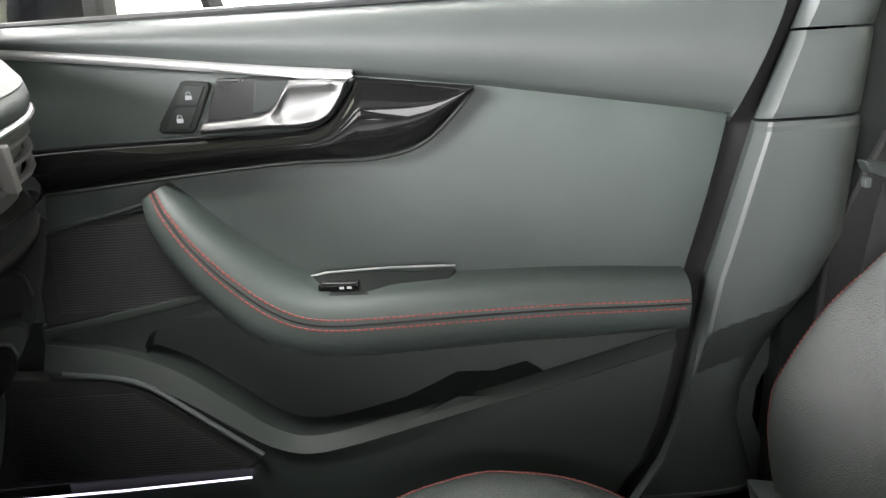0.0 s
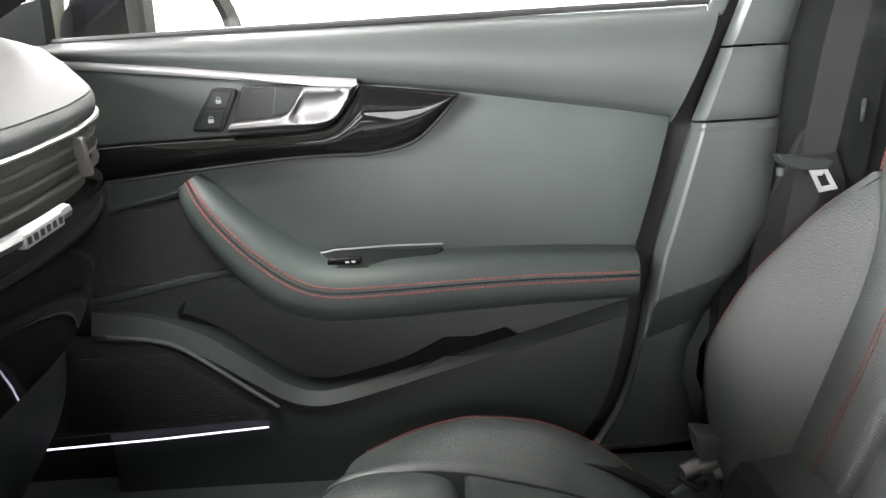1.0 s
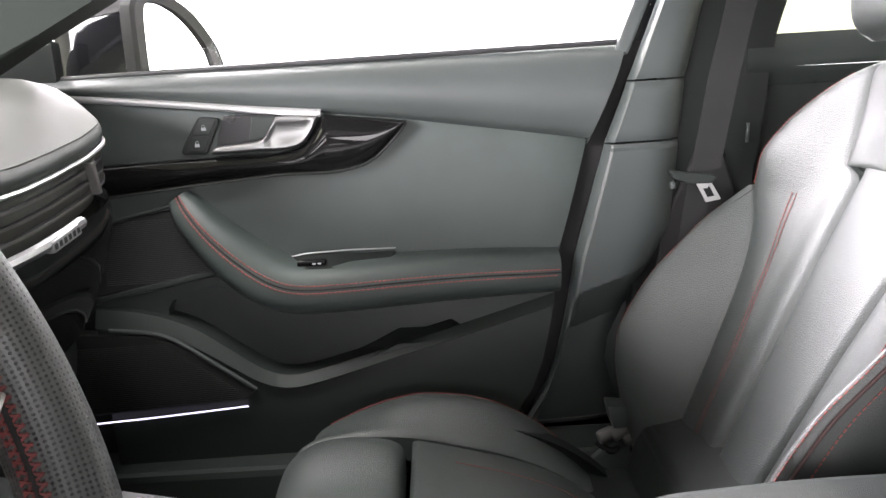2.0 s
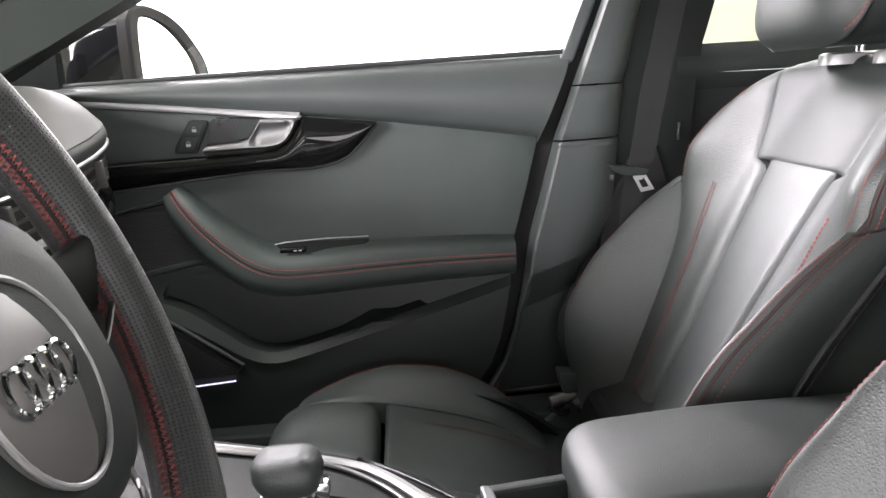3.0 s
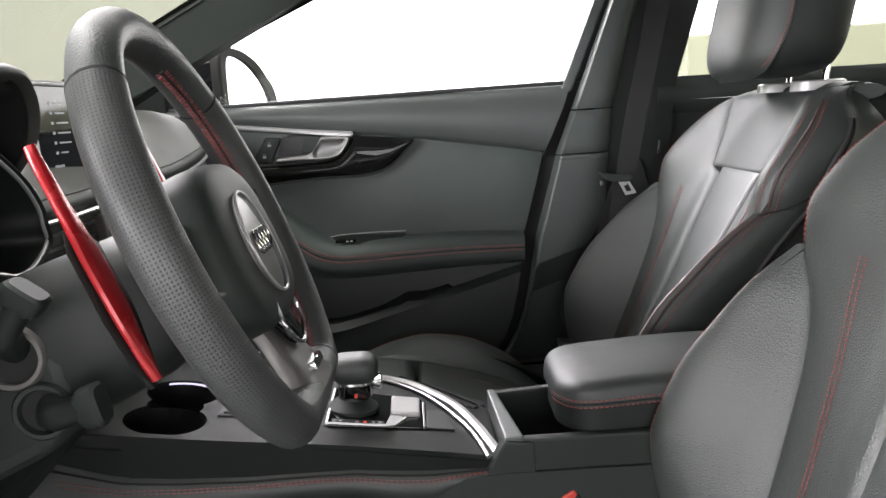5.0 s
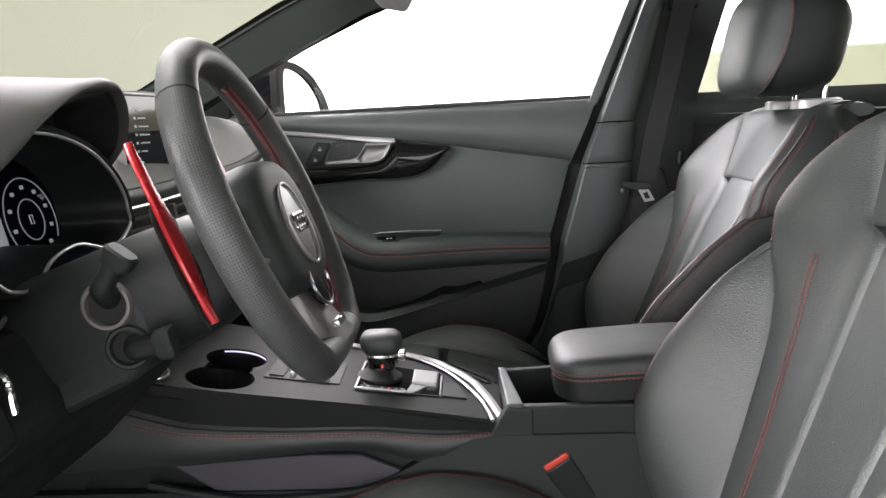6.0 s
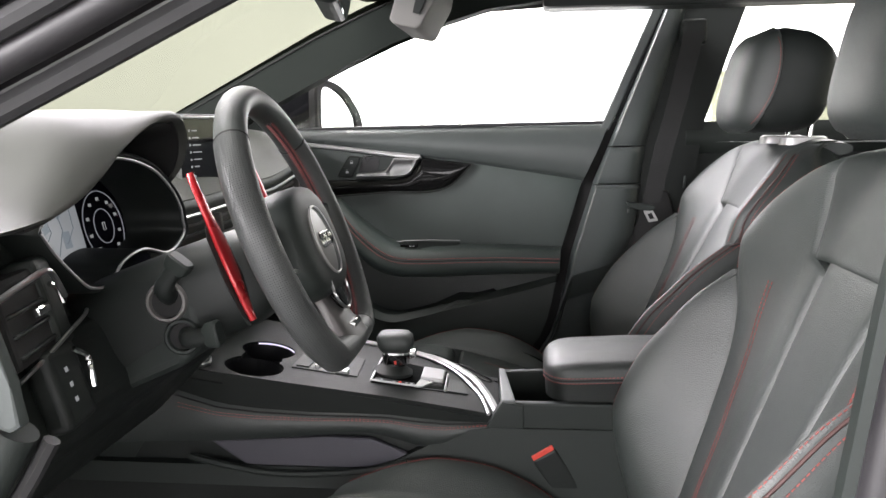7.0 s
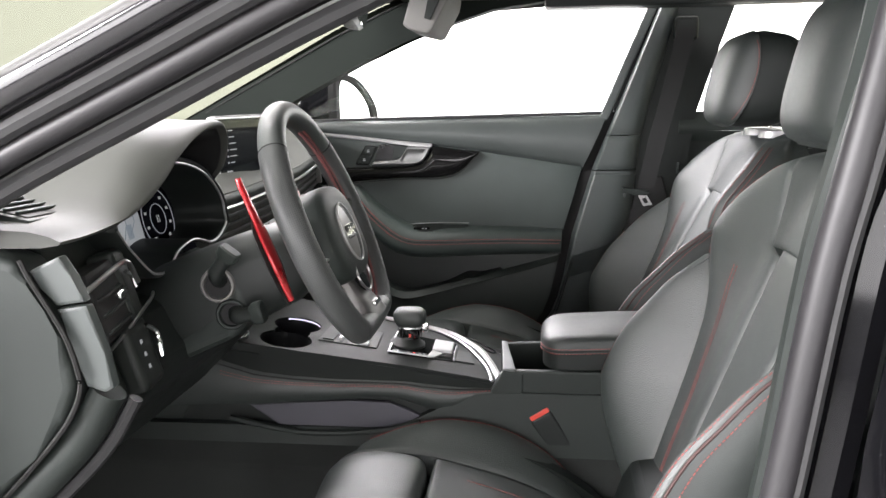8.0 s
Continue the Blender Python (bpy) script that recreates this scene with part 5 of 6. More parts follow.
for h, k in ((-0.045, 0.84), (-0.03, 0.98), (-0.008, 1.0), (0.006, 0.99), (0.014, 0.94), (0.0185, 0.84), (0.0205, 0.66), (0.0212, 0.4)):
    rings.append(superring(wp(0, -0.016, h), (0, 1, 0), wu, 0.083 * k, 0.070 * k, 3.0, 36))
hub = part("airbag_cover", loft(rings), SOFT, wheel, "soft black airbag cover")
part("emblem_ring", tube([wp(0.043 * math.cos(a), -0.0205 + 0.043 * math.sin(a), 0.0225) for a in np.linspace(0, 2 * math.pi, 41)[:-1]], 0.0014, 8, closed=True), SILVER, hub, "thin chrome ring")
part("emblem_disc", lathe([(0.043, -0.002), (0.043, 0.0), (0.036, 0.0012), (0.022, 0.0024), (0.0, 0.003)], wp(0, -0.0205, 0.0205), wn, 40), GREIGE, hub, "dark soft emblem disc")
for i in range(4):
    part("emblem_loop", tube([wp((i - 1.5) * 0.0125 + 0.0092 * math.cos(a), -0.0195 + 0.0092 * math.sin(a), 0.0235) for a in np.linspace(0, 2 * math.pi, 21)[:-1]], 0.0014, 6, closed=True), BRIGHT, hub)
for s in (1, -1):
    sp = part("spoke", loft([superring(wp(s * a, b, h), (0, 0, 1), wn, hh, th, 3.0, 16) for a, b, h, hh, th in ((0.065, -0.010, -0.022, 0.030, 0.010), (0.10, -0.006, -0.020, 0.026, 0.009), (0.135, 0.0, -0.012, 0.022, 0.009), (0.163, 0.004, -0.003, 0.024, 0.010))]), DARK, wheel, "wheel spoke with buttons")
    part("spoke_trim", tube(curve_points([tuple(wp(s * 0.088, -0.040, 0.0)), tuple(wp(s * 0.12, -0.032, 0.0)), tuple(wp(s * 0.148, -0.018, 0.002))], 12), 0.002, 8), CHROME, sp)
    part("thumb_button", block(-0.012, 0.012, -0.010, 0.010, -0.004, 0.004, 0.003, 2, Matrix.Translation(wp(s * 0.112, 0.004, -0.010)) @ Matrix.Rotation(radians(90) - WA, 4, "Y")), SOFT, sp)
    part("thumb_wheel", tube([wp(s * 0.104, -0.014, -0.010), wp(s * 0.122, -0.012, -0.009)], 0.004, 10), SILVER, sp)
lowsp = part("lower_spoke", loft([superring(wp(0, b, h), (0, 1, 0), wn, w, t, 3.0, 20) for b, h, w, t in ((-0.06, -0.012, 0.034, 0.010), (-0.09, -0.006, 0.030, 0.010), (-0.12, 0.0, 0.036, 0.012), (-0.146, 0.003, 0.052, 0.0165))]), GREIGE, wheel, "satin grey lower spoke")
part("badge_plate", block(-0.004, 0.004, -0.016, 0.016, -0.004, 0.004, 0.001, 1, Matrix.Translation(wp(0.0, -0.128, 0.0155)) @ Matrix.Rotation(radians(90) - WA, 4, "Y")), BRIGHT, lowsp, "small chrome badge plate")
part("lower_insert", loft([superring(wp(0, b, h), (0, 1, 0), wn, w, 0.004, 3.0, 20) for b, h, w in ((-0.055, 0.004, 0.026), (-0.08, 0.008, 0.027), (-0.100, 0.0115, 0.018), (-0.106, 0.012, 0.008))]), PIANO, lowsp, "glossy black insert")
part("spoke_trim", tube(curve_points([tuple(wp(-0.03, -0.06, 0.016)), tuple(wp(-0.036, -0.09, 0.016)), tuple(wp(0.0, -0.108, 0.016)), tuple(wp(0.036, -0.09, 0.016)), tuple(wp(0.03, -0.06, 0.016))], 24), 0.0018, 8), CHROME, lowsp)
for s in (1, -1):
    rings = []
    for b, a, w in ((0.103, 0.112, 0.003), (0.095, 0.113, 0.005), (0.06, 0.113, 0.008), (0.035, 0.111, 0.012), (0.02, 0.110, 0.0145), (-0.02, 0.111, 0.013), (-0.055, 0.113, 0.007), (-0.070, 0.113, 0.002)):
        rings.append(superring(wp(s * a, b, -0.060), (0, s, 0), wn, w, 0.004, 2.4, 14))
    pd = part("shift_paddle", loft(rings), RED, wheel, "red anodised shift paddle")
    part("paddle_back", loft([superring(wp(s * (a + 0.004), b, -0.066), (0, s, 0), wn, w, 0.003, 2.4, 14) for b, a, w in ((0.045, 0.100, 0.010), (0.03, 0.096, 0.024), (-0.02, 0.096, 0.026), (-0.06, 0.100, 0.016), (-0.074, 0.106, 0.003))]), DARK, pd, "black paddle backing")

# steering column and stalks
col = thing("steering_column", "dark plastic steering column shroud with stalks", "steering column", (-0.2, -0.366, 0.93))
rings = []
for h, ry, rz in ((-0.05, 0.050, 0.046), (-0.08, 0.062, 0.058), (-0.13, 0.066, 0.062), (-0.20, 0.068, 0.064), (-0.28, 0.070, 0.066)):
    rings.append(superring(wp(0, -0.025, h), (0, 1, 0), wu, ry, rz, 3.0, 32))
part("shroud", loft(rings), DARK, col)
for c, mid, tip, ring_r, mat in (((-0.193, -0.452, 0.922), (-0.186, -0.470, 0.945), (-0.170, -0.472, 0.966), 0.0245, GREIGE), ((-0.176, -0.452, 0.881), (-0.156, -0.472, 0.884), (-0.134, -0.474, 0.889), 0.022, SOFT)):
    c, mid, tip = Vector(c), Vector(mid), Vector(tip)
    ax = Vector((0.1, -0.99, 0.05)).normalized()
    sk = part("stalk", tube(curve_points([tuple(c - ax * 0.02), tuple(c.lerp(mid, 0.6)), tuple(mid), tuple(tip)], 12), [0.0115] * 8 + [0.0105, 0.010, 0.0105, 0.011], 14), DARK, col, "control stalk")
    part("stalk_collar", lathe([(ring_r, -0.03), (ring_r, 0.003), (ring_r - 0.002, 0.006), (ring_r - 0.005, 0.006), (ring_r - 0.0065, 0.002), (ring_r - 0.007, -0.010)], c, ax, 40), mat, sk, "grey ring round the stalk")
    part("collar_hole", lathe([(ring_r - 0.0068, 0.0015), (ring_r - 0.008, -0.004), (0.0, -0.005)], c, ax, 32), SEAM, sk)
    d = (tip - mid).normalized()
    e = Vector((0, -1, 0)).cross(d).normalized()
    part("stalk_tip", loft([superring(tip + d * o, e, Vector((0, 1, 0)), a, b, 4.0, 20) for o, a, b in ((-0.006, 0.010, 0.009), (-0.002, 0.0145, 0.011), (0.010, 0.0155, 0.012), (0.0125, 0.013, 0.010))]), SOFT, sk, "flat switch on the stalk end")

# ---- dashboard ----
dash = thing("dashboard", "dark soft-touch dashboard with chrome strips", "dashboard", (-0.5, 0.0, 0.7))
DT = [(-1.0, 1.03), (-0.8, 1.075), (-0.6, 1.10), (-0.48, 1.102), (-0.42, 1.095), (-0.37, 1.078), (-0.335, 1.052), (-0.322, 1.036)]


def rail_z(y):
    """The height of the chrome rail, which climbs gently towards the passenger side."""
    return float(np.interp(y, [-0.7, -0.07, 0.17, 0.31, 0.38, 0.48, 0.59, 0.7], [0.985, 0.985, 0.992, 0.996, 1.002, 1.014, 1.037, 1.05]))


def dash_front(y):
    """How far back the dashboard's edge lies along the car's width."""
    return -0.322 + 0.012 * math.cos(y * 2.2) - 0.10 * max(0, (y - 0.52) / 0.14) ** 2


def dtop(u, v):
    y = lerp(-0.68, 0.655, u)
    x = lerp(-1.0, dash_front(y), v)
    z = poly_at(DT, lerp(-1.0, -0.322, v)) + (rail_z(y) - 1.010) * smooth(0.3, 1.0, v) - 0.02 * smooth(0.58, 0.655, y)
    if -0.63 < y < -0.175:
        x = lerp(-1.0, -0.46, v)
    z -= 0.055 * smooth(-0.45, -0.62, y) * smooth(0.2, 0.6, v) + 0.03 * smooth(-0.45, -0.68, y) * (1 - smooth(0.2, 0.6, v))
    return (x, y, z)


part("top_pad", sheet(dtop, 60, 30, lambda p: p + Vector((-0.02, 0, -0.10))), DASHTOP, dash, "soft dashboard top pad")
part("carcass", prism([(-0.95, 0.55), (-0.50, 0.62), (-0.44, 0.80), (-0.39, 0.92), (-0.375, 0.97), (-0.95, 0.97)], "y", -0.66, 0.60, 0.01, 2), DARK, dash)


def rail(y0, y1, dz, dx, r, n=40, flat=1.0):
    return tube([(dash_front(y) + dx, y, rail_z(y) + dz) for y in np.linspace(y0, y1, n)], r, 8, flat=flat)


def band(za, zb, off, y0, y1, bulge=0.0):
    def f(u, v):
        y = lerp(y0, y1, u)
        d = lerp(zb, za, v)
        return (dash_front(y) + off + bulge * math.sin(math.pi * v) + 0.35 * min(0.0, d + 0.09), y, rail_z(y) + d)

    return f


part("pad_lip", sheet(band(0.024, 0.002, 0.0, -0.17, 0.628, 0.004), 40, 6, lambda p: p + Vector((-0.03, 0, 0))), SOFT, dash, "dark band under the pad edge")
part("chrome_rail", rail(-0.17, 0.625, 0.0, 0.003, 0.0030), CHROME, dash, "long satin chrome rail")
part("vent_bed", sheet(band(-0.006, -0.062, -0.045, -0.17, 0.63), 30, 4, lambda p: p + Vector((-0.03, 0, 0))), SEAM, dash)
for k in range(3):
    part("vent_slat", sheet(lambda u, v: (dash_front(lerp(-0.17, 0.618, u)) - 0.001 - 0.008 * v, lerp(-0.17, 0.618, u), rail_z(lerp(-0.17, 0.618, u)) - 0.015 - k * 0.0155 - 0.001 * v), 30, 2, lambda p: p + Vector((0, 0, -0.0035))), SLAT, dash, "air vent slat")
for k in range(46):
    y = -0.15 + k * 0.0165
    if abs(y - 0.03) > 0.02:
        part("vent_vane", block(-0.009, 0.0, -0.0010, 0.0010, -0.024, 0.018, 0, 1, Matrix.Translation((dash_front(y) - 0.016, y, rail_z(y) - 0.030))), SEAM, dash)
part("lower_rail", rail(-0.17, 0.425, -0.064, 0.008, 0.0072, 30), CHROME, dash, "satin chrome lower rail")
for y in (0.49, 0.20, 0.0):
    part("vent_tab", block(-0.006, 0.006, -0.0045, 0.0045, -0.022, 0.019, 0.002, 2, Matrix.Translation((dash_front(y) + 0.003, y, rail_z(y) - 0.027)) @ Matrix.Rotation(radians(14), 4, "X")), GREIGE, dash, "silver vent adjuster")
part("decor_face", sheet(band(-0.072, -0.24, 0.0, -0.17, 0.63, 0.010), 30, 14, lambda p: p + Vector((-0.03, 0, 0))), PIANO, dash, "glossy black dashboard face")
bgz = pose(-0.300, 0.366, 0.935, 7, 0, 0)
part("badge", block(-0.006, 0.003, -0.036, 0.036, -0.0065, 0.0065, 0.002, 2, bgz), SILVER, dash, "small rectangular chrome badge")
for k in range(6):
    part("badge_bar", block(0.003, 0.0036, -0.033 + k * 0.0115, -0.026 + k * 0.0115, -0.0033, 0.0033, 0.0004, 1, bgz), DARK, dash)
part("glove_box", sheet(band(-0.24, -0.42, -0.02, -0.10, 0.62, 0.02), 20, 10, lambda p: p + Vector((-0.08, 0, 0))), SOFT, dash)

# free-standing display
dis = thing("centre_display", "upright centre display with a thin silver frame on the dashboard", "display", (-0.33, 0.045, 1.04))
md = pose(-0.335, 0.048, 1.086, 0, -2, -6)
part("housing", block(-0.012, 0.0, -0.112, 0.112, -0.060, 0.060, 0.006, 3, md), DARK, dis)
part("frame", joined(block(-0.010, 0.004, -0.118, -0.107, -0.060, 0.058, 0.003, 2, md), block(-0.008, 0.003, -0.112, 0.112, 0.052, 0.0565, 0.002, 2, md)), SILVER, dis, "thin silver frame")
part("screen", block(0.0, 0.0015, -0.107, 0.110, -0.052, 0.052, 0.0005, 1, md), DISPLAYGLASS, dis, "dark glass screen")
for r in range(6):
    part("menu_mark", block(0.0016, 0.0022, -0.073, -0.068, 0.030 - r * 0.012, 0.0335 - r * 0.012, 0.0001, 1, md), ICON, dis)
    part("menu_text", block(0.0016, 0.0022, -0.062, (-0.046, -0.041, -0.036, -0.034, -0.036, -0.046)[r], 0.0308 - r * 0.012, 0.0328 - r * 0.012, 0.0001, 1, md), ICON, dis)
part("menu_text", block(0.0016, 0.0022, -0.080, -0.060, -0.046, -0.043, 0.0001, 1, md), ICON, dis)

# instrument cluster under its hood
clu = thing("instrument_cluster", "digital instrument cluster under a hood with a chrome edge", "instrument cluster", (-0.3, -0.366, 1.0))


LIP = [(-0.70, -0.262, 1.022, 0.018), (-0.67, -0.252, 1.024, 0.020), (-0.61, -0.25, 1.028, 0.024), (-0.56, -0.25, 1.035, 0.045), (-0.51, -0.25, 1.050, 0.068), (-0.47, -0.25, 1.069, 0.068), (-0.43, -0.25, 1.092, 0.051), (-0.38, -0.25, 1.114, 0.031), (-0.33, -0.25, 1.128, 0.019), (-0.28, -0.252, 1.132, 0.014), (-0.245, -0.256, 1.126, 0.012), (-0.222, -0.262, 1.100, 0.012), (-0.213, -0.275, 1.065, 0.012), (-0.210, -0.30, 1.035, 0.012)]
lips = curve_points(LIP, 72)
rings = []
for y, x, z, h in lips:
    zb = min(z + h, 1.10)
    r = smooth(-0.30, -0.45, y)
    rings.append([Vector(p) for p in ((x, y, z), (x + 0.004, y, z + 0.004), (x + 0.003, y, z + lerp(0.008, 0.2 * h, r)), (x - lerp(0.004, 0.012, r), y, z + lerp(0.012, 0.55 * h, r)), (x - 0.035, y, z + lerp(0.8, 0.82, r) * h), (x - 0.075, y, z + 0.96 * h), (x - 0.12, y, z + h), (-0.45, y, z + h), (-0.62, y, zb - 0.004), (-0.62, y, zb - 0.04), (x - 0.10, y, z - 0.004 + 0.0 * h), (x - 0.02, y, z - 0.003))])
part("hood", loft(rings), DASHTOP, clu, "padded hood", 60)
part("hood_lining", loft([[Vector(p) for p in ((x - 0.012, y, z - 0.004), (x - 0.07, y, z - 0.012), (x - 0.075, y, z - 0.016), (x - 0.014, y, z - 0.008))] for y, x, z, h in lips[12:]]), SEAM, clu, "black hood lining", 60)
part("flank_lining", loft([[Vector((x + dx, y + dy, z)) for dx, dy in ((-0.006, -0.006), (-0.085, -0.006), (-0.085, -0.009), (-0.006, -0.009))] for y, x, z, h in lips[50:]]), SEAM, clu, "black hood lining", 60)
CL = [(-0.178, 0.030), (-0.150, 0.000), (-0.103, -0.038), (-0.080, -0.047), (-0.055, -0.049), (-0.038, -0.044), (-0.028, -0.036), (-0.016, -0.028), (0.010, -0.021), (0.043, -0.019), (0.075, -0.026), (0.104, -0.033), (0.135, -0.030), (0.168, -0.013), (0.166, 0.006), (0.160, 0.026), (0.132, 0.055), (0.082, 0.083), (0.007, 0.100), (-0.08, 0.10), (-0.15, 0.075)]
mb0 = pose(-0.283, -0.378, 0.985)


def bez(scale, x):
    pts = [mb0 @ Vector((x, a * scale, b * scale)) for a, b in CL]
    return [Vector(p) for p in curve_points([tuple(p) for p in pts + pts[:1]], 127)[:-1]]


part("bezel", loft([bez(1.10, -0.03), bez(1.09, 0.004), bez(1.035, 0.010), bez(0.985, 0.003), bez(0.95, -0.03), bez(0.90, -0.075)], caps=False), DARK, clu, "dark moulded bezel", 60)
part("chrome_line", tube(bez(0.995, 0.007), 0.0020, 8, closed=True), SILVER, clu, "chrome outline")
mc = pose(-0.305, -0.378, 0.985, 0, -12, 0)
ms = mc @ pose(-0.055, 0, 0.01)
part("screen", block(-0.004, 0.0, -0.20, 0.24, -0.075, 0.085, 0.0005, 1, ms), SCREEN, clu, "dark digital screen")
part("map", block(0.0004, 0.001, -0.072, 0.045, -0.040, 0.050, 0.0002, 1, ms), MAPGLOW, clu, "lit map picture")
for i, (a, b, w, h) in enumerate(((0.0, -0.012, 0.016, 0.022), (-0.03, 0.02, 0.012, 0.016), (0.014, 0.022, 0.010, 0.010))):
    part("map_patch", block(0.001, 0.0013, a, a + w, b, b + h, 0.0001, 1, ms @ Matrix.Rotation(0.3 * i, 4, "X")), MAPBLUE, clu)
for i in range(4):
    part("map_road", tube([ms @ Vector((0.0014, -0.065 + 0.024 * i, -0.018 + 0.012 * (i % 2))), ms @ Vector((0.0014, -0.045 + 0.024 * i, 0.012)), ms @ Vector((0.0014, -0.062 + 0.03 * i, 0.046))], 0.0006, 4), MAPBLUE, clu)
part("map_bar", block(0.0012, 0.0016, -0.072, 0.045, -0.042, -0.027, 0.0002, 1, ms), DIMGLOW, clu)
part("bar_text", block(0.0017, 0.002, -0.028, 0.0, -0.0365, -0.033, 0.0001, 1, ms), ICON, clu)
part("trip_text", block(0.0005, 0.001, -0.06, -0.045, -0.056, -0.052, 0.0001, 1, ms), REDICON, clu)
part("trip_text", block(0.0005, 0.001, -0.005, 0.02, -0.056, -0.052, 0.0001, 1, ms), ICON, clu)
for s in (-1, 1):
    dc = Vector((0.0014, s * 0.098, 0.006))
    dial = part("dial_face", lathe([(0.050, 0.0), (0.050, 0.001), (0.0, 0.001)], ms @ dc, ms.to_3x3() @ Vector((1, 0, 0)), 40), SCREEN, clu)
    for r in (0.049, 0.024):
        part("dial_ring", tube([ms @ (dc + Vector((0.0016, r * math.cos(a), r * math.sin(a)))) for a in np.linspace(0, 2 * math.pi, 49)[:-1]], 0.0007, 6, closed=True), DIMRING, dial)
    for k in range(9):
        a = radians(230 - k * 35)
        part("dial_mark", block(0.0012, 0.0018, -0.0034, 0.0034, -0.0022, 0.0022, 0.0001, 1, ms @ Matrix.Translation(dc + Vector((0, 0.038 * math.cos(a) * -1, 0.038 * math.sin(a))))), ICON, dial)
    part("readout", tube([ms @ (dc + Vector((0.0016, a, b))) for a, b in ((-0.003, -0.005), (0.003, -0.005), (0.003, 0.005), (-0.003, 0.005))], 0.0008, 5, closed=True), ICON, dial)
    part("needle", tube([ms @ (dc + Vector((0.0018, -0.018, -0.03))), ms @ (dc + Vector((0.0018, -0.024, -0.042)))], 0.0009, 5), REDICON, dial)
for k in range(7):
    part("gauge_mark", block(0.0005, 0.001, -0.002, 0.002 + 0.003 * (k % 3 == 0), -0.0012, 0.0012, 0.0001, 1, ms @ Matrix.Translation((0, 0.205 - 0.002 * abs(k - 3), -0.028 + k * 0.0095))), REDICON if k < 2 else ICON, clu)

# left end of the dashboard: air vent, light switch, end cap, lower trim
lv = thing("side_air_vent", "dark air vent with a chrome corner at the dashboard end", "air vent", (-0.25, -0.6, 0.95))
ml = pose(-0.262, -0.595, 0.945, 0, -14, 14)
part("vent_box", block(-0.06, 0.0, -0.075, 0.055, -0.045, 0.040, 0.006, 2, ml), SEAM, lv)
for k in range(4):
    part("slat", block(-0.02, 0.004, -0.068, 0.020, -0.036 + k * 0.020, -0.032 + k * 0.020, 0.001, 1, ml), DARK, lv)
part("vent_cheek", block(-0.03, 0.006, 0.020, 0.062, -0.050, 0.048, 0.008, 3, ml), SOFT, lv)
part("chrome_corner", tube(curve_points([(-0.248, -0.685, 0.965), (-0.246, -0.615, 0.982), (-0.245, -0.596, 0.984), (-0.246, -0.584, 0.976), (-0.250, -0.562, 0.952)], 30), 0.0032, 8), CHROME, lv)
part("adjuster", block(0.004, 0.012, -0.022, 0.010, -0.006, 0.004, 0.003, 2, ml), BRIGHT, lv)
part("thumb_ring", tube(curve_points([tuple(ml @ Vector(p)) for p in ((0.010, 0.030, 0.018), (0.012, 0.040, 0.010), (0.012, 0.044, -0.006))], 10), 0.003, 8), BRIGHT, lv)
part("lower_chrome", tube(curve_points([(-0.244, -0.655, 0.888), (-0.246, -0.60, 0.902), (-0.250, -0.556, 0.914), (-0.256, -0.520, 0.921), (-0.264, -0.500, 0.923)], 24), 0.0022, 8), CHROME, lv)
ls = thing("light_switch", "dark light switch with a silver grip on the dashboard", "light switch", (-0.22, -0.59, 0.88))
mk = pose(-0.236, -0.580, 0.868, 0, -15, 8)
part("switch_plate", block(-0.03, 0.0, -0.036, 0.030, -0.045, 0.040, 0.010, 3, mk), DARK, ls)
part("silver_grip", tube(curve_points([tuple(mk @ Vector(p)) for p in ((0.004, 0.010, 0.030), (0.008, 0.026, 0.014), (0.006, 0.022, -0.016))], 14), 0.0035, 8), BRIGHT, ls)
part("silver_grip", tube(curve_points([tuple(mk @ Vector(p)) for p in ((0.004, 0.018, 0.024), (0.007, 0.031, 0.010), (0.006, 0.028, -0.012))], 14), 0.002, 8), BRIGHT, ls)
for k in range(3):
    part("switch_mark", block(0.0, 0.0008, -0.012, -0.006, 0.012 - k * 0.016, 0.017 - k * 0.016, 0.0002, 1, mk), ICON, ls)
ec = thing("dash_end_cap", "grey dashboard end cap beside the door opening", "dashboard trim", (-0.25, -0.70, 0.95))
part("upper_cap", prism([(-0.293, 0.996), (-0.255, 1.013), (-0.243, 0.990), (-0.236, 0.974), (-0.230, 0.963), (-0.264, 0.958), (-0.280, 0.978)], "y", -0.712, -0.697, 0.004, 2), GREYTRIM, ec)
part("lower_cap", prism([(-0.2655, 0.955), (-0.2295, 0.960), (-0.214, 0.905), (-0.207, 0.868), (-0.218, 0.862), (-0.240, 0.869), (-0.242, 0.895), (-0.250, 0.925)], "y", -0.712, -0.697, 0.004, 2), GREYTRIM, ec)
fc = thing("fuse_box_cover", "smooth dark cover panel on the dashboard end", "cover panel", (-0.35, -0.70, 0.9))
part("cover", prism([(-0.62, 0.70), (-0.40, 0.70), (-0.360, 0.728), (-0.30, 0.788), (-0.262, 0.832), (-0.246, 0.868), (-0.247, 0.893), (-0.258, 0.93), (-0.270, 0.957), (-0.287, 0.984), (-0.297, 1.008), (-0.329, 1.018), (-0.62, 1.03)], "y", -0.725, -0.67, 0.016, 4), SOFT, fc)
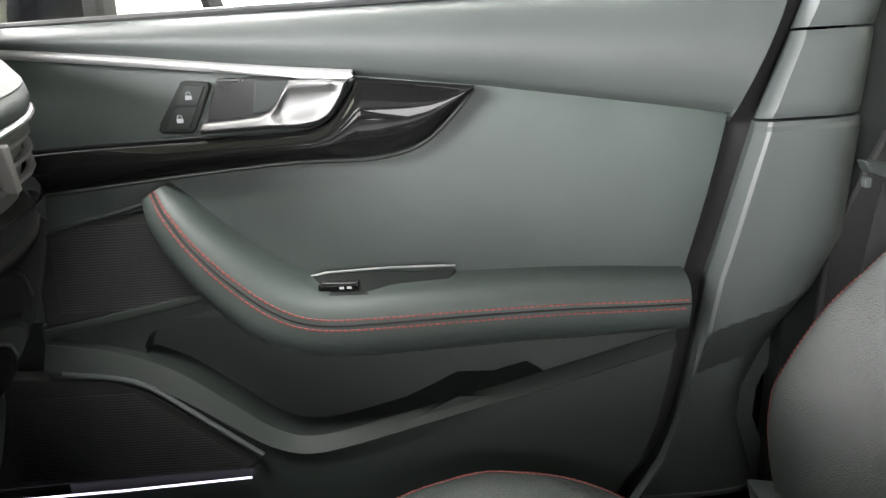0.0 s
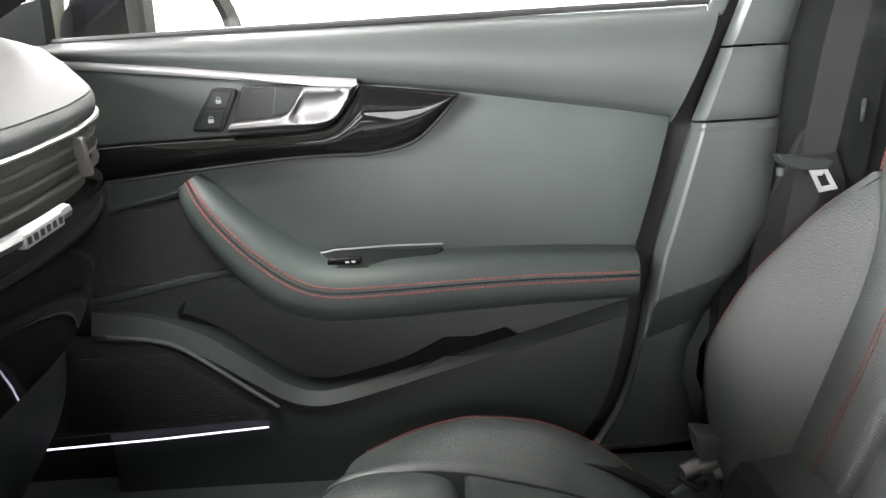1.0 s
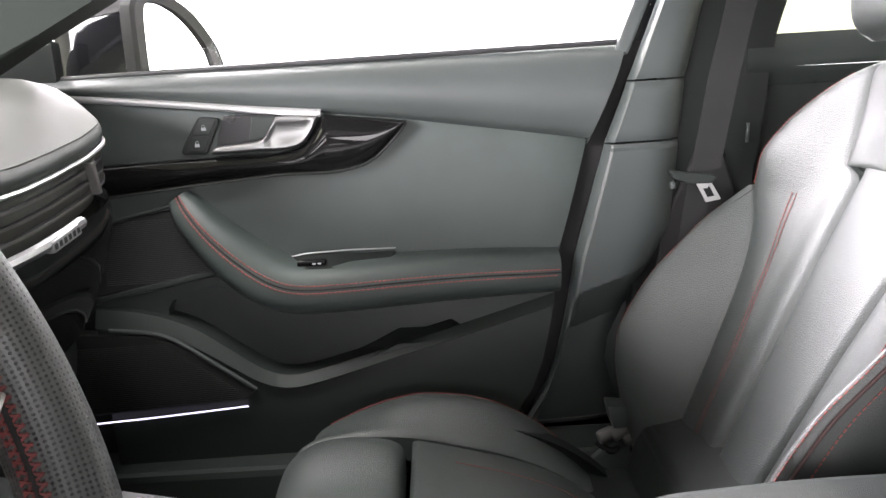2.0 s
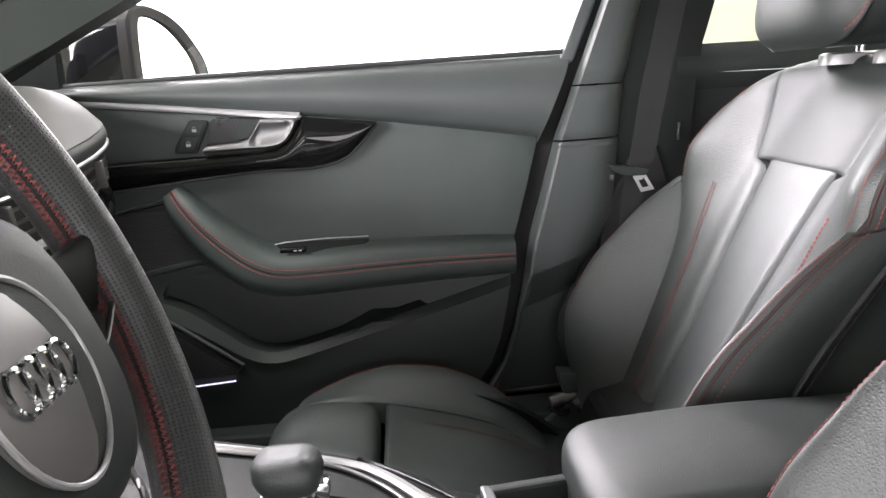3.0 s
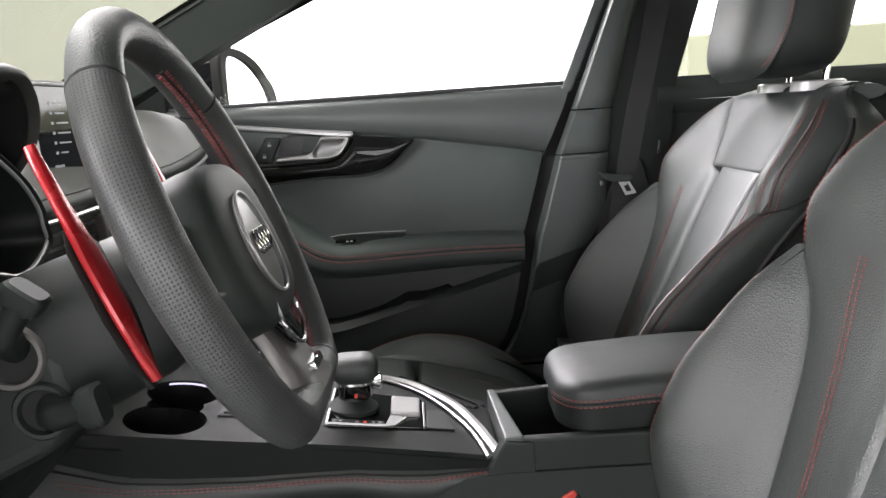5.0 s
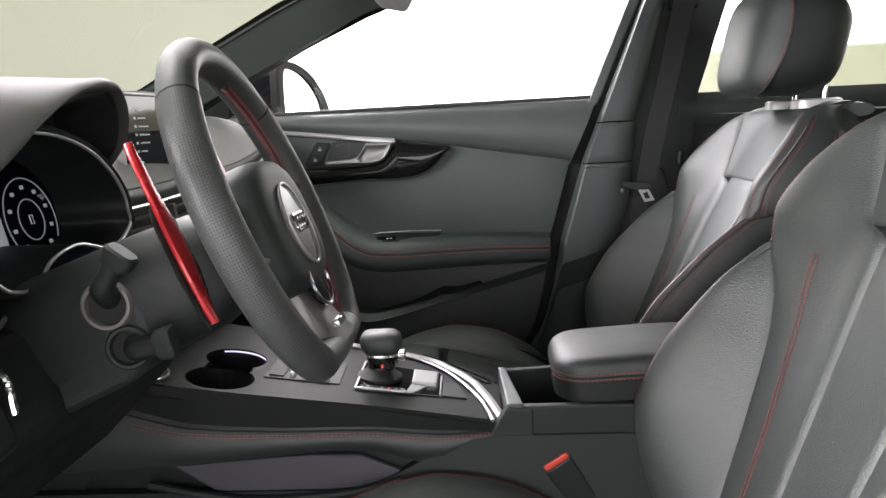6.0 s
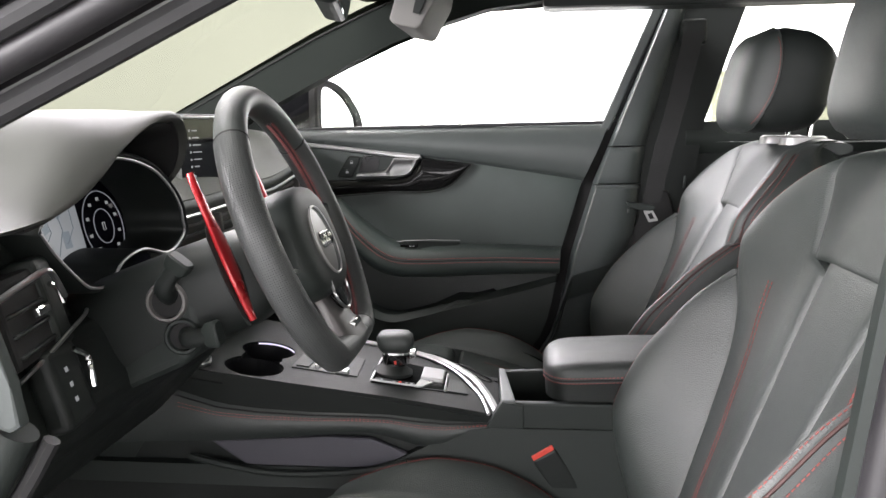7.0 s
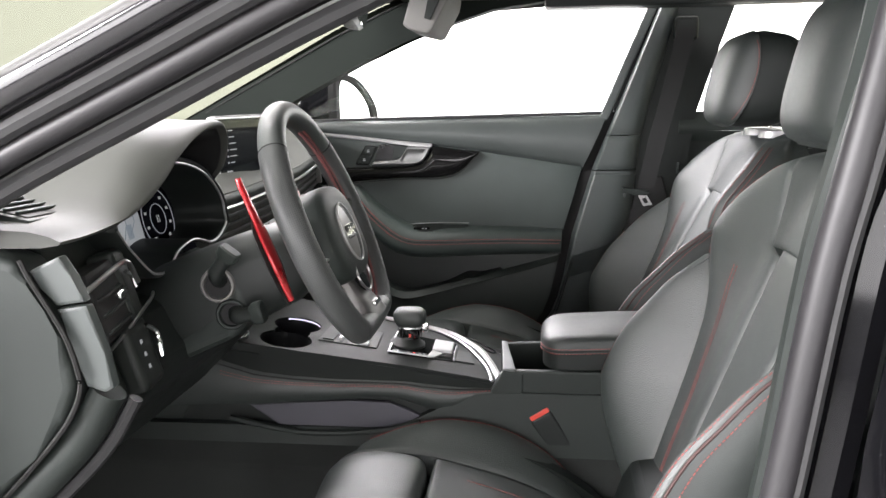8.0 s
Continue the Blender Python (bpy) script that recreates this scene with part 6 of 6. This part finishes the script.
part("cover_seam", tube(curve_points([(-0.395, -0.720, 0.700), (-0.352, -0.721, 0.732), (-0.294, -0.721, 0.790), (-0.257, -0.721, 0.834), (-0.241, -0.721, 0.868), (-0.242, -0.721, 0.893), (-0.253, -0.721, 0.931), (-0.282, -0.721, 0.984), (-0.294, -0.721, 1.010)], 40), 0.003, 6), SEAM, fc, "black gap round the cover")
part("dash_cheek", prism([(-0.9, 0.60), (-0.45, 0.60), (-0.34, 0.80), (-0.295, 0.88), (-0.310, 0.98), (-0.32, 1.010), (-0.4, 1.03), (-0.9, 1.03)], "y", -0.672, -0.64, 0.006, 2), SEAM, dash)
part("lower_face", sheet(lambda u, v: (-0.292 - 0.02 * v, lerp(-0.66, -0.47, u), lerp(0.88, float(np.interp(lerp(-0.66, -0.47, u), [-0.66, -0.585, -0.48, -0.47], [1.02, 1.02, 0.938, 0.935])), v)), 8, 6, lambda p: p + Vector((-0.05, 0, 0))), SOFT, dash, "dashboard face beside the cluster")
part("knee_panel", prism([(-0.60, 0.62), (-0.36, 0.68), (-0.25, 0.79), (-0.245, 0.83), (-0.275, 0.90), (-0.40, 0.94), (-0.6, 0.9)], "y", -0.65, -0.16, 0.015, 3), DARK, dash, "dark knee panel below the wheel")
part("column_panel", prism([(-0.50, 0.78), (-0.30, 0.79), (-0.175, 0.845), (-0.150, 0.88), (-0.155, 0.922), (-0.185, 0.940), (-0.235, 0.924), (-0.285, 0.904), (-0.5, 0.89)], "y", -0.452, -0.27, 0.014, 3), SOFT, dash, "moulded column surround")
dv = thing("defroster_vent", "slatted defroster vent on the dashboard corner", "air vent", (-0.36, -0.62, 1.05))
mdv = pose(-0.345, -0.622, 1.056, 0, 10, -8)
part("frame", block(-0.06, 0.042, -0.045, 0.035, -0.02, -0.004, 0.004, 2, mdv), SOFT, dv)
part("dark_well", block(-0.055, 0.034, -0.038, 0.028, -0.006, -0.0025, 0.001, 1, mdv), SEAM, dv)
for k in range(5):
    part("slat", block(-0.052 + k * 0.017, -0.047 + k * 0.017, -0.038, 0.028, -0.003, 0.001, 0.001, 1, mdv), SOFT, dv)

# mirror and visor
rm = thing("rear_view_mirror", "interior rear-view mirror with a dark housing", "rear-view mirror", (-0.1, 0.0, 1.33))
mm = pose(-0.085, 0.0, 1.338, 0, 14, 10)
part("housing", block(-0.03, 0.012, -0.12, 0.12, -0.036, 0.036, 0.014, 3, mm), DARK, rm)
part("mirror_glass", block(0.012, 0.0145, -0.112, 0.112, -0.030, 0.030, 0.001, 1, mm), MIRRORGLASS, rm)
part("stem", tube([(-0.1, 0, 1.335), (-0.13, 0, 1.375), (-0.17, 0, 1.41)], 0.012, 10), DARK, rm)
vs = thing("sun_visor", "grey sun visor hanging from the headliner", "sun visor", (-0.02, 0.35, 1.40))
part("flap", prism([(-0.030, 1.405), (-0.054, 1.330), (-0.045, 1.320), (0.0, 1.309), (0.010, 1.315), (0.045, 1.377), (0.050, 1.405)], "y", 0.29, 0.55, 0.008, 3), HEADLINER, vs)
part("mirror_lid", prism([(0.006, 1.392), (-0.006, 1.340), (0.008, 1.336), (0.034, 1.388)], "y", 0.284, 0.292, 0.002, 2), DARK, vs, "dark mirror lid")

# ---- driver's door opening ----
op = thing("door_opening", "black door opening frame with rubber seals", "door frame", kind="structure")
LOW = [(-0.40, -0.70, 1.02), (-0.301, -0.73, 1.080), (-0.110, -0.73, 1.170), (0.074, -0.725, 1.255), (0.25, -0.70, 1.325), (0.45, -0.69, 1.36), (0.60, -0.69, 1.37)]
lc = curve_points(LOW, 30)


def along(dx, dy, dz):
    return [(p[0] + dx, p[1] + dy, p[2] + dz) for p in lc]


part("inner_seal", tube(along(0, 0, 0), 0.012, 10), RUBBER, op, "rubber door seal")
part("pillar_inner", tube(along(-0.012, 0.03, 0.03), 0.03, 16, flat=0.8), SEALGREY, op)
part("pillar_skin", tube(along(-0.006, -0.022, 0.022), 0.015, 16, flat=0.8), SEALGREY, op, "grey pillar edge band")
part("second_seal", tube(along(-0.012, -0.034, 0.040), 0.011, 10), RUBBER, op)
part("pillar_outer", tube(along(-0.022, -0.040, 0.068), 0.022, 12, flat=0.9), GLOSSPAINT, op, "black painted roof pillar")
part("hinge_pillar", prism([(-0.75, 0.35), (-0.50, 0.35), (-0.42, 0.60), (-0.40, 0.75), (-0.42, 1.0), (-0.75, 1.0)], "y", -0.80, -0.72, 0.02, 3), PAINT, op)
ks = curve_points([(-0.47, -0.705, 0.60), (-0.395, -0.705, 0.665), (-0.325, -0.70, 0.735), (-0.262, -0.695, 0.80), (-0.226, -0.69, 0.858)], 20)
part("kick_trim", tube([tuple(p) for p in ks], 0.020, 16), SOFT, op, "grey lower dashboard edge")
part("kick_seal", tube([(p[0] + 0.024, p[1] + 0.012, p[2] - 0.014) for p in ks], 0.008, 8), RUBBER, op)
BB = [(0.585, -0.70, 1.36), (0.551, -0.715, 1.19), (0.530, -0.72, 1.09), (0.510, -0.72, 0.985), (0.482, -0.72, 0.78), (0.45, -0.72, 0.6), (0.38, -0.72, 0.46), (0.28, -0.72, 0.42)]
bb = curve_points(BB, 30)


def down(dx, dy):
    return [(p[0] + dx, p[1] + dy, p[2]) for p in bb]


part("pillar_trim", tube(down(0.012, 0.045), 0.024, 10), SOFT, op)
part("rear_seal", tube(down(0.0, 0.0), 0.0165, 12), SEALGREY, op, "grey pillar seal")
part("seal_lip", tube(down(0.014, -0.010), 0.006, 8), RUBBER, op)
part("pillar_body", tube(down(0.045, 0.02), 0.030, 10), PAINT, op)
tagged(part("rear_door_skin", prism([(0.52, 0.36), (1.7, 0.36), (1.7, 1.08), (0.585, 1.06), (0.560, 0.95), (0.545, 0.85), (0.535, 0.7), (0.525, 0.55)], "y", -0.86, -0.755, 0.02, 3), PAINT, None), "glossy black rear door outside", "car door")
tagged(part("driver_roof_rail", tube([(0.3, -0.68, 1.43), (1.2, -0.68, 1.44), (2.1, -0.66, 1.40)], 0.045, 10), PAINT, None), "black roof rail", "car roof", kind="structure")
